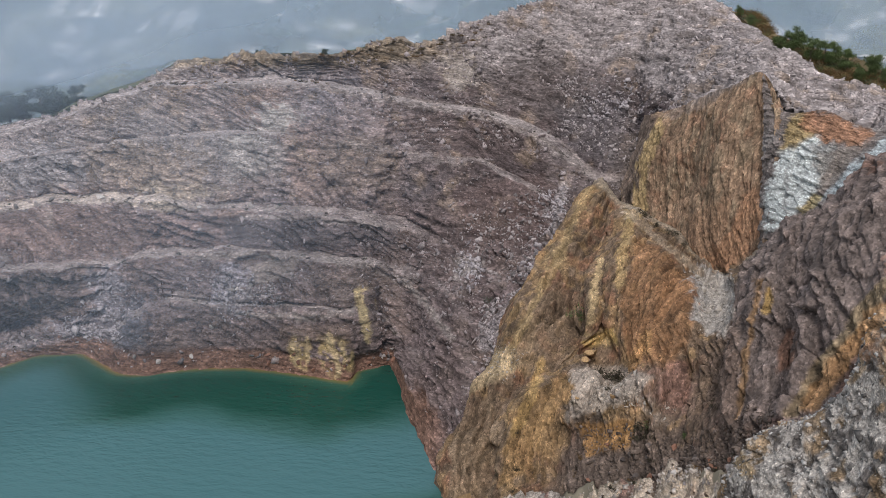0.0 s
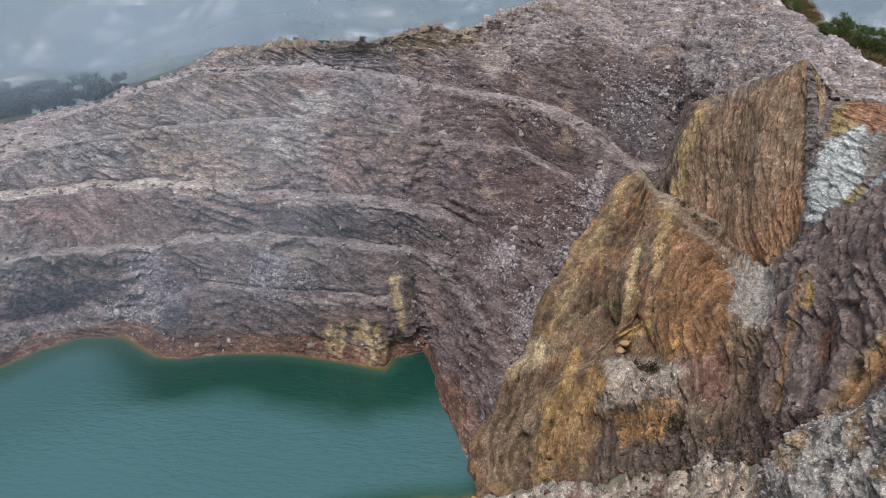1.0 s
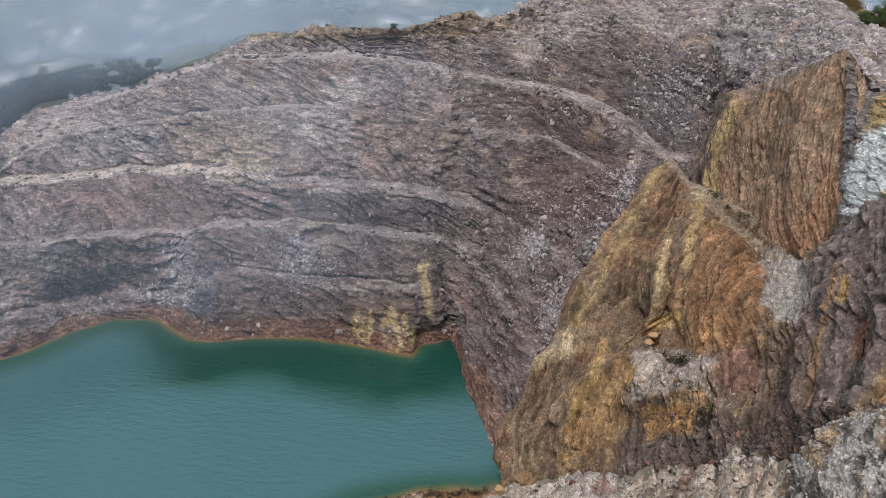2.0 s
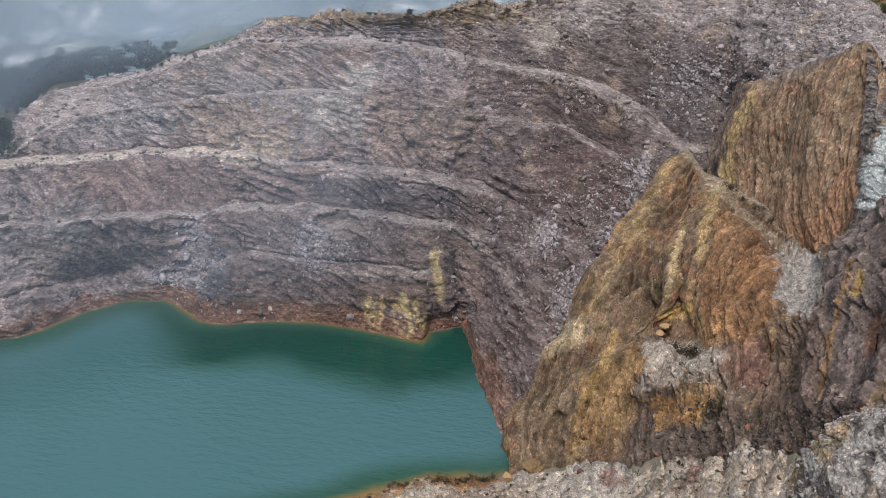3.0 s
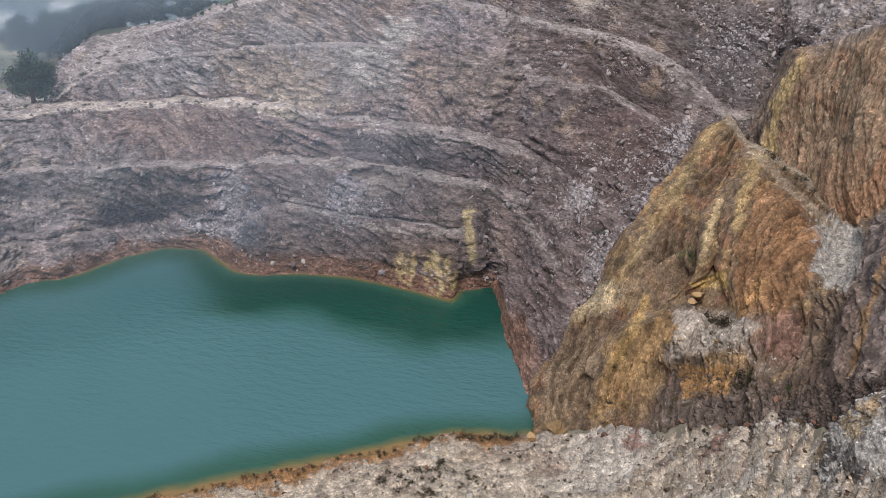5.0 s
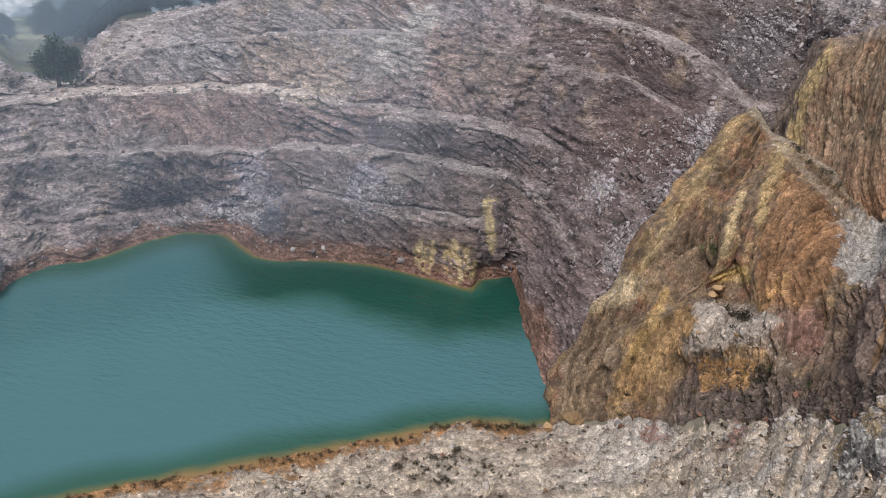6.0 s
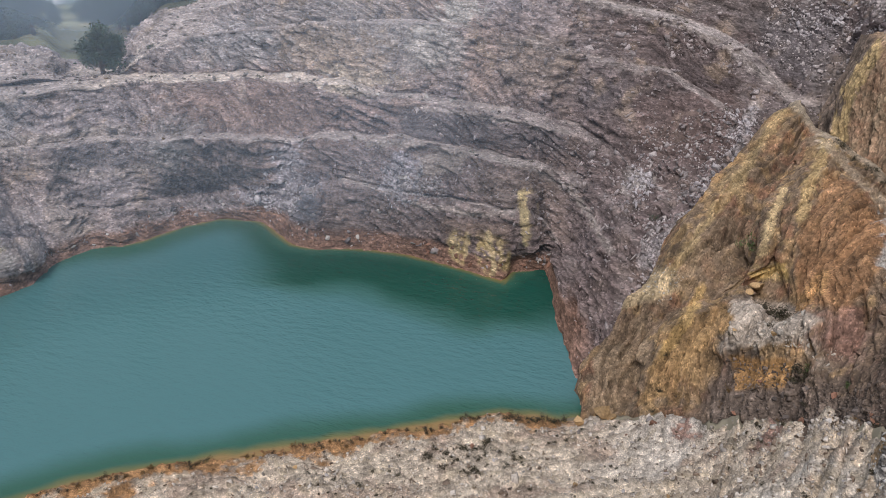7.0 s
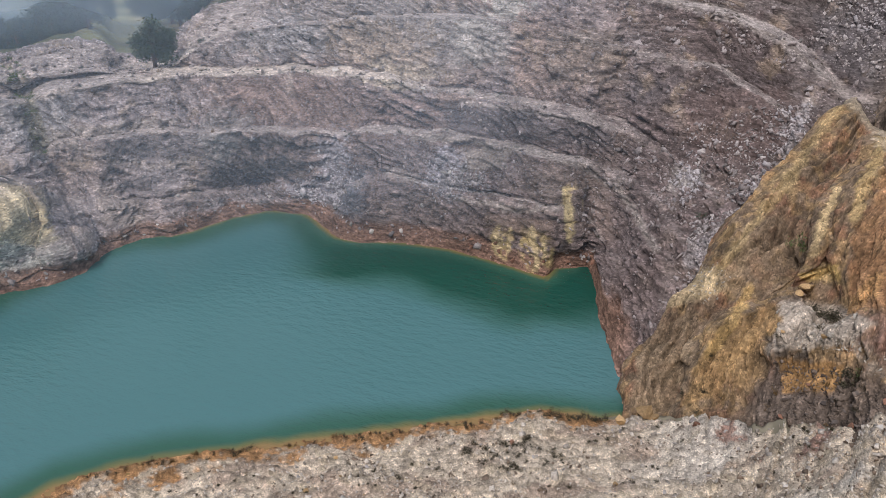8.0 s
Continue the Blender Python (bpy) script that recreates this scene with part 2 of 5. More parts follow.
RIM = [
    (-150, 94.0, 69.0), (-130, 101.0, 35.0), (-75, 148.0, 35.0), (-62, 172.0, 34.0), (-46.3, 180.0, 27.7), (-44.3, 182.0, 27.4), (-42.6, 183.0, 28.0), (-39.9, 182, 26.3), (-39.5, 181, 23.5), (-37.9, 181, 22.9), (-35.9, 182, 22.9), (-34.7, 188, 26.6), (-32.4, 192.6, 31.4), (-29.8, 192.5, 33.1), (-25.7, 182.7, 37.5), (-22.8, 177.8, 40.8), (-19.8, 175.7, 43.8),
    (-17.9, 174.3, 46.7), (-14.5, 172.0, 48.0), (-9.0, 166.7, 49.3), (-5.8, 169.8, 50.4), (-2.8, 178.0, 51.1), (-2.2, 174.0, 49.6), (0.6, 178.0, 52.3), (4.6, 182.0, 56.1), (7.7, 186.0, 59.0), (12.2, 190.0, 62.2), (17.8, 180.0, 59.5), (21.6, 160.0, 55.2), (22.5, 146, 53.1), (25.3, 134, 51.9), (29.3, 122, 50.9), (34.1, 110, 51.0)]

rib_edge = [(0.5, 84.0, -4.4), (0.8, 86.0, 0.3), (1.3, 92.0, 4.3), (5.4, 98.9, 10.1), (11.7, 107.4, 17.4), (17.1, 114.7, 23.2), (25.5, 125.4, 33.0)]
rib_back = [(x + 1.5, y + 7, z - 9) for x, y, z in rib_edge]
rib_flank = [(4.0, 79.9, -0.8), (4.9, 84.9, 3.2), (8.1, 89.6, 8.7), (11.5, 95.3, 14.1), (16.9, 102.6, 21.0), (21.0, 110.0, 26.0), (27.0, 121.0, 32.4)]
rib_vein = [(7.4, 77.6, 1.2), (8.3, 81.6, 4.9), (12.2, 86.1, 11.1), (16.5, 90.5, 17.8), (21.1, 97.8, 24.2), (25.4, 109.1, 28.2), (29.3, 117.4, 31.0)]
rib_hollow = [(14.1, 72.6, 7.2), (15.4, 77.5, 9.0), (18.0, 81.0, 14.6), (19.4, 83.8, 21.3), (22.8, 93.2, 19.7), (26.5, 97.5, 27.7), (33.3, 109.0, 29.7)]
rib_orange = [(19.5, 67.2, 13.4), (21.4, 71.9, 14.9), (24.2, 75.2, 20.1), (26.3, 78.7, 24.6), (27.6, 83.5, 27.9), (30.2, 90.1, 30.9), (35.1, 100.0, 29.6)]
rib_scree = [(23.6, 61.7, 19.5), (25.9, 67.2, 20.6), (27.9, 70.7, 25.2), (29.2, 73.4, 28.3), (30.4, 77.2, 30.4), (32.4, 82.9, 30.8), (36.5, 92.0, 30.9)]
rib_dark = [(25.6, 54.3, 26.7), (27.7, 59.9, 27.8), (29.4, 64.6, 30.3), (30.6, 68.5, 33.7), (31.4, 72.5, 36.7), (32.9, 77.3, 38.5), (36.2, 84.6, 39.0)]
rib_umber = [(26.3, 47.2, 33.4), (28.7, 52.7, 34.0), (30.7, 57.3, 35.8), (32.3, 61.0, 38.7), (33.7, 64.7, 41.4), (35.5, 69.5, 43.4), (38.8, 76.7, 44.8)]
rib_brow = [(28.2, 41.3, 38.8), (30.7, 45.7, 40.1), (32.4, 49.3, 42.5), (33.9, 53.1, 45.1), (35.7, 57.9, 47.4), (38.0, 63.5, 49.8), (41.5, 70.7, 51.5)]
rib_shoulder = [(30.0, 34.9, 44.4), (32.0, 38.4, 46.0), (33.9, 42.0, 48.1), (35.7, 45.7, 50.6), (38.7, 51.0, 52.6), (41.7, 56.2, 54.7), (45.7, 63.2, 57.6)]
face_end = [(30.5, 132.5, 24.1), (31.4, 136.4, 28.7), (34.2, 139.9, 35.2), (37.8, 142.0, 40.5)]
face_yellow = [(31.1, 121.1, 30.1), (32.2, 122.9, 35.7), (34.5, 123.3, 41.7), (36.2, 125.9, 45.2)]
face_ochre = [(34.6, 107.6, 29.3), (35.6, 111.5, 36.3), (36.2, 113.4, 43.5), (38.1, 118.0, 48.9)]
face_rust = [(37.7, 95.8, 29.8), (37.6, 99.1, 36.1), (38.2, 102.1, 44.6), (39.8, 107.9, 52.7)]
face_grey = [(39.0, 89.9, 35.6), (39.3, 93.0, 41.5), (40.6, 97.9, 47.9), (41.9, 103.9, 54.8)]
face_white = [(38.2, 84.8, 38.2), (39.6, 89.6, 43.2), (41.1, 93.3, 47.5), (42.9, 98.0, 51.1)]
face_blue = [(40.4, 78.2, 41.3), (42.2, 82.9, 45.6), (43.6, 86.6, 49.1), (45.0, 91.6, 52.3)]
face_red = [(42.8, 72.3, 45.3), (44.2, 76.1, 49.4), (45.8, 79.8, 51.1), (47.3, 84.7, 51.4)]
face_far = [(46.2, 65.3, 49.2), (47.9, 69.0, 51.8), (49.8, 72.6, 53.6), (51.9, 77.2, 54.4)]
crag_toe = [(21.7, 49.5, 31.6), (22.3, 49.7, 32.4), (23.5, 50.8, 32.9), (25.6, 53.1, 32.0)]
crag_nose = [(21.6, 45.1, 34.7), (22.8, 47.3, 36.2), (23.2, 48.2, 36.9), (26.0, 51.8, 35.1)]
crag_lip = [(22.6, 41.2, 37.6), (23.7, 44.0, 38.6), (24.8, 46.2, 39.5), (28.1, 50.8, 37.0)]
crag_mid = [(23.5, 37.2, 40.3), (25.0, 41.0, 42.0), (26.2, 44.3, 43.2), (29.4, 48.8, 40.9)]
crag_high = [(23.9, 33.3, 43.4), (26.0, 38.0, 45.9), (27.3, 43.1, 49.0), (30.5, 48.2, 47.5)]
crag_end = [(26.0, 27.7, 47.9), (28.2, 32.5, 52.5), (31.1, 37.9, 56.1), (34.7, 42.7, 55.4)]
FORE_FAR = [
    (-180, 40.0, 64.0), (-150, 40.0, 62.0), (-130, 40.0, 0.0), (-100, 60.0, 0.0), (-75, 75.0, 0.0), (-50.4, 82.2, 0.0), (-45.1, 81.4, 0.0), (-40, 80, 0.0), (-35.6, 78.8, 0.0), (-29.4, 78.3, 0.0), (-24.1, 78.3, 0.0), (-17.6, 79.4, 0.0), (-11.3, 81.7, 0.0), (-7.1, 83.7, 0.0), (-1.9, 83.9, 0.0), (0.5, 85.0, 0.5), (10.8, 76.0, 11.2), (15.0, 69.0, 18.8), (21.7, 60.0, 28.6), (28.2, 51.0, 36.6), (34.2, 46.0, 41.5), (50.0, 40.0, 50.0), (80, 36.0, 58.0), (180, 40.0, 64.0)]

BUTTRESS = [rib_back, rib_edge, rib_flank, rib_vein, rib_hollow, rib_orange, rib_scree, rib_dark, rib_umber, rib_brow, rib_shoulder]
FACE = [face_end, face_yellow, face_ochre, face_rust, face_grey, face_white, face_blue, face_red, face_far]
CRAG = [[(0.97 * rib[0][0], 0.97 * rib[0][1], rib[0][2] - 4)] + rib for rib in (crag_toe, crag_nose, crag_lip, crag_mid, crag_high, crag_end)]


def level(line, bearings):
    """Distance and height of a plan line at each bearing."""
    b, d, h = np.array(line, float).T
    return np.interp(bearings, b, d), np.interp(bearings, b, h)


def polar(bearings, d, h):
    a = np.radians(bearings)
    return np.stack([d * np.sin(a), d * np.cos(a), h + 0 * d], axis=-1)


def blur(x, k):
    w = np.hanning(2 * k + 3)[1:-1]
    return np.convolve(np.pad(x, k, mode="edge"), w / w.sum(), mode="valid")


def dense(rows, step):
    """A grid from cross lines: each profile is filled in evenly, step metres apart on average."""
    rows = np.array(rows)
    runs = np.percentile(np.linalg.norm(np.diff(rows, axis=0), axis=-1), 88, axis=1)
    counts = np.maximum(2, np.round(runs / step).astype(int))
    out = []
    for k, c in enumerate(counts):
        s = np.arange(c) / c
        out.append(rows[k][:, None] * (1 - s)[None, :, None] + rows[k + 1][:, None] * s[None, :, None])
    return np.concatenate(out + [rows[-1][:, None]], axis=1)


def flatness(g):
    return smooth(0.82, 0.93, np.abs(normals(g)[..., 2]))


def rough_rock(g, big=2.2, slab=1.0, chip=0.4, lean=(0.35, 0.2, 0.9), size=(4.2, 3.4, 1.0), fold=7.0, calm=None, coords=None, gully=1.6):
    """Breaks an even face into bulges and folded beds of slabs and chips with sharp steps. calm: where it stays trodden and level."""
    n = normals(g)
    q = g + fold * np.stack([fbm(g / 24 + 40 * k, 2) for k in range(3)], axis=-1)
    across = np.array(lean) / np.linalg.norm(lean)
    along = np.cross(across, (0.3, 1.0, 0.1))
    along /= np.linalg.norm(along)
    beds = np.stack([q @ along, q @ np.cross(across, along), q @ across], axis=-1)
    if coords is not None:
        beds = coords + (q - g) * np.array((1.0, 1.0, 0.35))
    soft = 1 - 0.93 * calm if calm is not None else 1.0
    move = big * fbm(g / 15, 2) + 0.3 * big * fbm(g / 5, 2, ridged=True)
    if coords is not None:
        run = (coords + 0.8 * (q - g)) / np.array((26.0, 9.0, 6.5))
        move = move + gully * (fbm(run + 31, 3, ridged=True) - 0.85) + 1.1 * gully * perlin(run / 2.1 + 7)
    r, gap = blocks(beds / np.array(size), 0.25, 0.9)
    move = move + slab * (r - 0.35 * smooth(0.1, 0.0, gap)) * (0.2 + 0.8 * smooth(-0.25, 0.3, fbm(g / 9 + 5, 2)))
    r2, gap2 = blocks(beds / (0.36 * np.array(size)) + 50, 0.3, 0.9)
    move = move + chip * (r2 - 0.4 * smooth(0.1, 0.0, gap2)) * (0.5 + 0.5 * smooth(-0.2, 0.2, fbm(g / 6 + 25, 2)))
    r3 = perlin(g / 0.55 + 90)
    move = move + 0.15 * chip * r3
    return g + n * (move * soft)[..., None], r, r2, r3


def patch(tint, g, at, wide, tall, colour, strength=0.85):
    """Stains a zone of the rock round a place with another mineral, or with shade in the hollow, with a ragged rim."""
    v = (g - np.array(at)) / np.array((wide, wide * 1.6, tall))
    d = np.sqrt(np.sum(v * v, axis=-1)) + 0.7 * fbm(g / np.array((1, 1, streak)) / (0.3 * min(wide, tall) + 0.6) + 3, 4) + 0.5 * chips
    return mix(tint, colour, strength * smooth(1.15, 0.7, d))


def sights(g):
    """Bearing and pitch of every spot from the lookout, in degrees."""
    b = np.degrees(np.arctan2(g[..., 0], g[..., 1]))
    p = np.degrees(np.arctan2(g[..., 2] - 70, np.linalg.norm(g[..., :2], axis=-1)))
    return np.stack([b, p], axis=-1)


def off_line(a, line):
    """Distance in degrees of every spot to a line of bearings and pitches."""
    best = np.full(a.shape[:-1], 99.0)
    for p, q in zip(np.array(line[:-1], float), np.array(line[1:], float)):
        v = q - p
        s = np.clip(((a - p) @ v) / (v @ v + 1e-9), 0, 1)
        best = np.minimum(best, np.linalg.norm(a - p - s[..., None] * v, axis=-1))
    return best


def within(a, ring):
    """Signed distance to a closed ring, negative inside."""
    odd = np.zeros(a.shape[:-1], bool)
    for (x0, y0), (x1, y1) in zip(ring, ring[1:] + ring[:1]):
        cross = (y0 > a[..., 1]) != (y1 > a[..., 1])
        odd ^= cross & (a[..., 0] < (x1 - x0) * (a[..., 1] - y0) / (y1 - y0 + 1e-9) + x0)
    return np.where(odd, -1, 1) * off_line(a, ring + ring[:1])


def minerals(tint, g, zones=(), veins=(), rag=0.45):
    """Beds and veins of other stone: each zone is a ring, each vein a line of bearings and pitches with its half width."""
    a = sights(g) + rag * np.stack([fbm(g / 2.6 + 11, 4) + 0.5 * chips, fbm(g / 2.6 + 71, 4) + 0.4 * chips], axis=-1)
    grain = fbm(g / np.array((1.2, 1.2, 1.2 * streak)) + 5, 3)
    for ring, colour, k in zones:
        tint = mix(tint, colour, k * smooth(0.22, -0.22, within(a, ring) + 0.25 * grain))
    for line, wide, colour, k in veins:
        tint = mix(tint, colour, k * smooth(1.25, 0.6, off_line(a, line) / wide + 0.5 * grain))
    return tint


def relief(g, lines):
    """Ridges (out positive) and gullies (negative) along lines of bearings and pitches: half width in degrees, height in metres."""
    n, a = normals(g), sights(g) + 0.35 * np.stack([fbm(g / 5, 3), fbm(g / 5 + 50, 3)], axis=-1)
    move = np.zeros(g.shape[:-1])
    for line, wide, out in lines:
        d = off_line(a, line) / wide
        move += out * np.exp(-0.5 * d ** 1.4)
    return g + n * move[..., None]


def speckle(tint, r, r2, r3, amount=1.0):
    """Single slabs and chips fresh or weathered, paler or darker than their neighbours."""
    k = 1 + amount * (0.4 * r + 0.55 * r2 + 0.12 * r3)
    return tint * np.clip(k, 0.5, 1.9)[..., None]


SLATE, LAVENDER, TAN, CREAM = (0.125, 0.11, 0.115), (0.36, 0.34, 0.37), (0.3, 0.235, 0.18), (0.46, 0.39, 0.31)
YELLOW, OCHRE, RUST, ORANGE = (0.38, 0.28, 0.145), (0.29, 0.195, 0.1), (0.21, 0.105, 0.065), (0.32, 0.175, 0.09)
HOLLOW_SHADE, ASH, CHALK = (0.13, 0.095, 0.08), (0.4, 0.385, 0.36), (0.56, 0.54, 0.5)

streak = 1.0
# ---- the great wall: profile lines from the lake bed up over the rim and down its outer side ----
bearing = np.concatenate([np.linspace(-150, -54, 120)[:-1], np.linspace(-54, 36, 980)])
lines = []
for line, back, lift in ((SHORE, 0, 0), (RED_TOP, 0, 0), (BENCH_A, 0, 0), (BENCH_A, 3.5, 0.0), (BENCH_B, 0, 0), (BENCH_B, 4.0, 0.0),
                         (BENCH_C, 0, 0), (BENCH_C, 6.5, 0.0), (BENCH_D, 0, 0), (BENCH_D, 3.2, 0.0), (ROAD, 0, 0), (ROAD, 6.5, 0.0), (RIM, 0, 0)):
    d, h = level(line, bearing)
    wob = np.stack([bearing * 0.45, 0 * bearing + 3.7 * len(lines), 0 * bearing], axis=-1)
    if back:
        back = back * (np.clip(0.85 + 1.2 * fbm(wob / 3, 2), 0.3, 1.4) if line is not ROAD else 1.0 + 0 * d)
    elif line is not SHORE and line is not RIM:
        d, h = d + 1.6 * fbm(wob, 3), h + 0.7 * fbm(wob + 90, 2)
        last = wob
    if line is BENCH_C and np.ndim(back):
        back = back * (1 + 0.5 * smooth(-17, -20, bearing))
    if np.ndim(back):
        d, h = d + 1.6 * fbm(last, 3), h + 0.7 * fbm(last + 90, 2)
    if line is SHORE:
        lines.append(polar(bearing, blur(d, 4) - 6, h - 4))
    lines.append(polar(bearing, blur(d, 4) + back, blur(h, 4) + lift))
d, h = level(RIM, bearing)
d, h = blur(d, 5), blur(h, 5)
for back, drop in ((7, 0.4), (18, 2.0), (45, 10), (120, 40), (260, 85)):
    lift = smooth(18.5, 22, bearing) * np.interp(back, [7, 18, 45], [0.0, 3.4, 0])
    lift = lift + smooth(-42.5, -40.5, bearing) * smooth(-33.5, -36, bearing) * np.interp(back, [7, 18, 45, 120, 260], [0.4, 1.5, 8, 30, 50])
    lines.append(polar(bearing, d + back, h - drop + lift))
g = dense(lines[:15], 0.34)
far = dense(lines[14:], 3.0)[::3]
far[:, 0, 2] -= 0.3
calm = flatness(g) * smooth(3, 6, g[..., 2])
ang = np.degrees(np.arctan2(g[..., 0], g[..., 1]))
calm *= (1 - 0.75 * smooth(-6, 0, ang) * smooth(30, 27, g[..., 2])) * smooth(14, 12, ang)
calm *= np.interp(np.linalg.norm(g[..., :2], axis=-1) - np.repeat(level(RIM, bearing)[0][:, None], g.shape[1], axis=1), [-4, -1], [1, 0])
calm = np.maximum(calm, 0.8 * smooth(4.0, 2.0, g[..., 2]) * smooth(3, 0, ang))
g = relief(g, (([(-51, -23.4), (-48.4, -23.1), (-47, -24.9), (-46, -26.1)], 1.6, 8.0), ([(-45.8, -14), (-45.4, -15.8), (-45.2, -19.1), (-44.5, -21.4)], 0.7, -2.5), ([(-45.1, -16.5), (-44, -20.8), (-41.7, -24.2)], 1.2, 1.8),
               ([(-25.4, -21.4), (-25.3, -25.3)], 0.9, -1.8), ([(-23.5, -24), (-23.5, -26.7)], 0.7, 1.5), ([(-6.5, -23.3), (-6.2, -27.4)], 0.7, 1.6), ([(-3.8, -22.6), (-2.9, -26.7)], 0.8, -1.6),
               ([(13.4, -12.4), (13.4, -14.8), (11.6, -14.9)], 0.8, -2.0), ([(3.9, -7.9), (7, -5.6), (9.3, -4)], 1.0, 1.6), ([(8.7, -8.3), (11.4, -11.7), (12.4, -14.1)], 1.0, -1.6)))
g, r, r2, r3 = rough_rock(g, slab=1.15, chip=0.5, size=(4.6, 3.6, 1.3), calm=calm)
chips = r2 * 0.7 + r3 * 0.3
f1, f2, f3 = fbm(g / 14, 3), fbm(g / 5 + 30, 3), fbm(g / np.array((3, 3, 12.0)) + 60, 3)
tint = np.zeros(g.shape) + (0.252, 0.209, 0.2)
tint = mix(tint, (0.25, 0.19, 0.165), smooth(-0.05, 0.4, f1))
tint = mix(tint, (0.21, 0.19, 0.2), smooth(0, 0.4, -f1))
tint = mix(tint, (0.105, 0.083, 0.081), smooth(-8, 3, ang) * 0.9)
# paler grey rock towards the right rim, its white mist haze mixed into the colour
tint = mix(tint, (0.32, 0.29, 0.28), smooth(43, 49, g[..., 2] + 4 * f1) * smooth(-8, -2, ang) * 0.85)
# greyer rock up and to the left, with haze put in as extra paleness
tint = mix(tint, (0.3, 0.27, 0.25), smooth(-9, -22, ang + 10 * f1) * smooth(24, 29, g[..., 2]) * 0.7)
tint = mix(tint, (0.305, 0.26, 0.25), smooth(-18, -34, ang + 8 * f1) * 0.55)
tint = mix(tint, TAN, smooth(0.1, 0.45, f2) * 0.65)
tint = mix(tint, (0.145, 0.113, 0.108), smooth(26, 22, g[..., 2] + 3 * f1) * smooth(-40, -28, ang + 8 * f1) * 0.75)
wall_g, wall_calm = g, calm
for at, wide, tall, colour, k in (
        ((-61.8, 138.2, 20.5), 26.5, 4.4, (0.22, 0.16, 0.14), 0.6), ((-76, 137.4, 21.9), 12, 5, (0.22, 0.16, 0.14), 0.6),
        ((-31.9, 136.7, 20.8), 9.1, 3.0, SLATE, 0.85), ((-16.8, 130, 13.1), 9.3, 3.6, (0.15, 0.12, 0.105), 0.8),
        ((-61.4, 130.9, 11), 3.4, 6.8, LAVENDER, 0.7), ((-37.8, 129.8, 12.6), 3.7, 4.5, LAVENDER, 0.8), ((-64.5, 130.9, 4.7), 8, 1.6, LAVENDER, 0.7),
        ((-55.7, 126.7, 7.9), 3.8, 4.9, (0.13, 0.13, 0.15), 0.8), ((-58, 146, 30.4), 13, 5.3, TAN, 0.7), ((-52.1, 142.9, 26.2), 9.1, 2.1, CREAM, 0.8)):
    tint = patch(tint, g, at, wide, tall, colour, k)
for at, wide, tall, colour, k in (
        ((-32.5, 152.1, 39), 4.6, 2.9, ASH, 0.8), ((-37.4, 147.4, 33.4), 5.1, 5.1, ASH, 0.75), ((3.4, 170.2, 47.6), 4.3, 5.6, CREAM, 0.6),
        ((30.4, 151.4, 39.1), 9, 11, SLATE, 0.75), ((19.5, 164, 43.6), 14, 7, (0.15, 0.13, 0.125), 0.7), ((4.7, 130.5, 18.9), 2.5, 7.1, ASH, 0.5),
        ((15.5, 119.3, 20.3), 1.9, 4.2, LAVENDER, 0.7), ((20.2, 132.6, 27.3), 1.8, 7.1, LAVENDER, 0.6), ((-80.3, 149, 29.5), 11.3, 5.7, (0.27, 0.26, 0.265), 0.75)):
    tint = patch(tint, g, at, wide, tall, colour, k)
for at, wide, tall, colour, k in (
        
        ((-111.9, 110.1, 20.8), 7.1, 9.5, (0.27, 0.26, 0.26), 0.7), ((-83.1, 126, 16.7), 4.6, 6.9, (0.3, 0.28, 0.27), 0.6)):
    tint = patch(tint, g, at, wide, tall, colour, k)
tint = mix(tint, (0.22, 0.17, 0.1), smooth(46, 48, g[..., 2]) * smooth(2, -3, ang) * 0.7)
tint = minerals(tint, g, (
    ([(-50.8, -20.4), (-46.9, -21.2), (-45.8, -23.3), (-45.6, -25.2), (-47.4, -25.6), (-51.8, -23.8)], (0.55, 0.46, 0.3), 0.95), ([(-51.8, -23.6), (-47.3, -25.2), (-45, -25.9), (-47.9, -27.2), (-53.1, -27.6)], (0.52, 0.5, 0.46), 0.9),
    ([(-41, -19.1), (-36.8, -19.3), (-36.8, -20.8), (-39.5, -20.8), (-41, -20)], (0.13, 0.115, 0.115), 0.8), ([(-36.6, -20), (-34.2, -20.5), (-34.8, -21.6), (-36.8, -21.2)], (0.15, 0.125, 0.12), 0.7),
    ([(-45.4, -13.7), (-41.2, -12.9), (-39.5, -14.3), (-40, -15.7), (-44.9, -15.8)], (0.26, 0.225, 0.21), 0.8), ([(-42.4, -22.1), (-39.6, -23.5), (-40.3, -25.2), (-42.6, -24.6)], (0.3, 0.25, 0.22), 0.7),
    ([(12.1, -12.5), (14.8, -12.1), (14.7, -18.1), (12.4, -16.9)], (0.15, 0.125, 0.11), 0.8)), (
    ([(-44.2, -18.5), (-40.5, -18.5), (-36.3, -18.6)], 0.35, (0.34, 0.3, 0.27), 0.75), ([(-44.3, -18.9), (-41.4, -20.3), (-38, -21.4), (-33.5, -21.3)], 0.25, (0.32, 0.275, 0.25), 0.7),
    ([(-45, -16.1), (-41.8, -15.7), (-38.1, -15.6), (-35.8, -15.4)], 0.25, (0.36, 0.31, 0.28), 0.7), ([(-45.9, -14.1), (-45.4, -15.8), (-45.2, -19.1)], 0.6, (0.14, 0.13, 0.075), 0.6)))
red = smooth(3.4 + 2 * f1, 2.3 + 2 * f1, g[..., 2]) * smooth(2.0, -2.0, ang)
tint = mix(tint, (0.205, 0.12, 0.085), red * 0.9)
tint = speckle(tint, r, r2, r3)
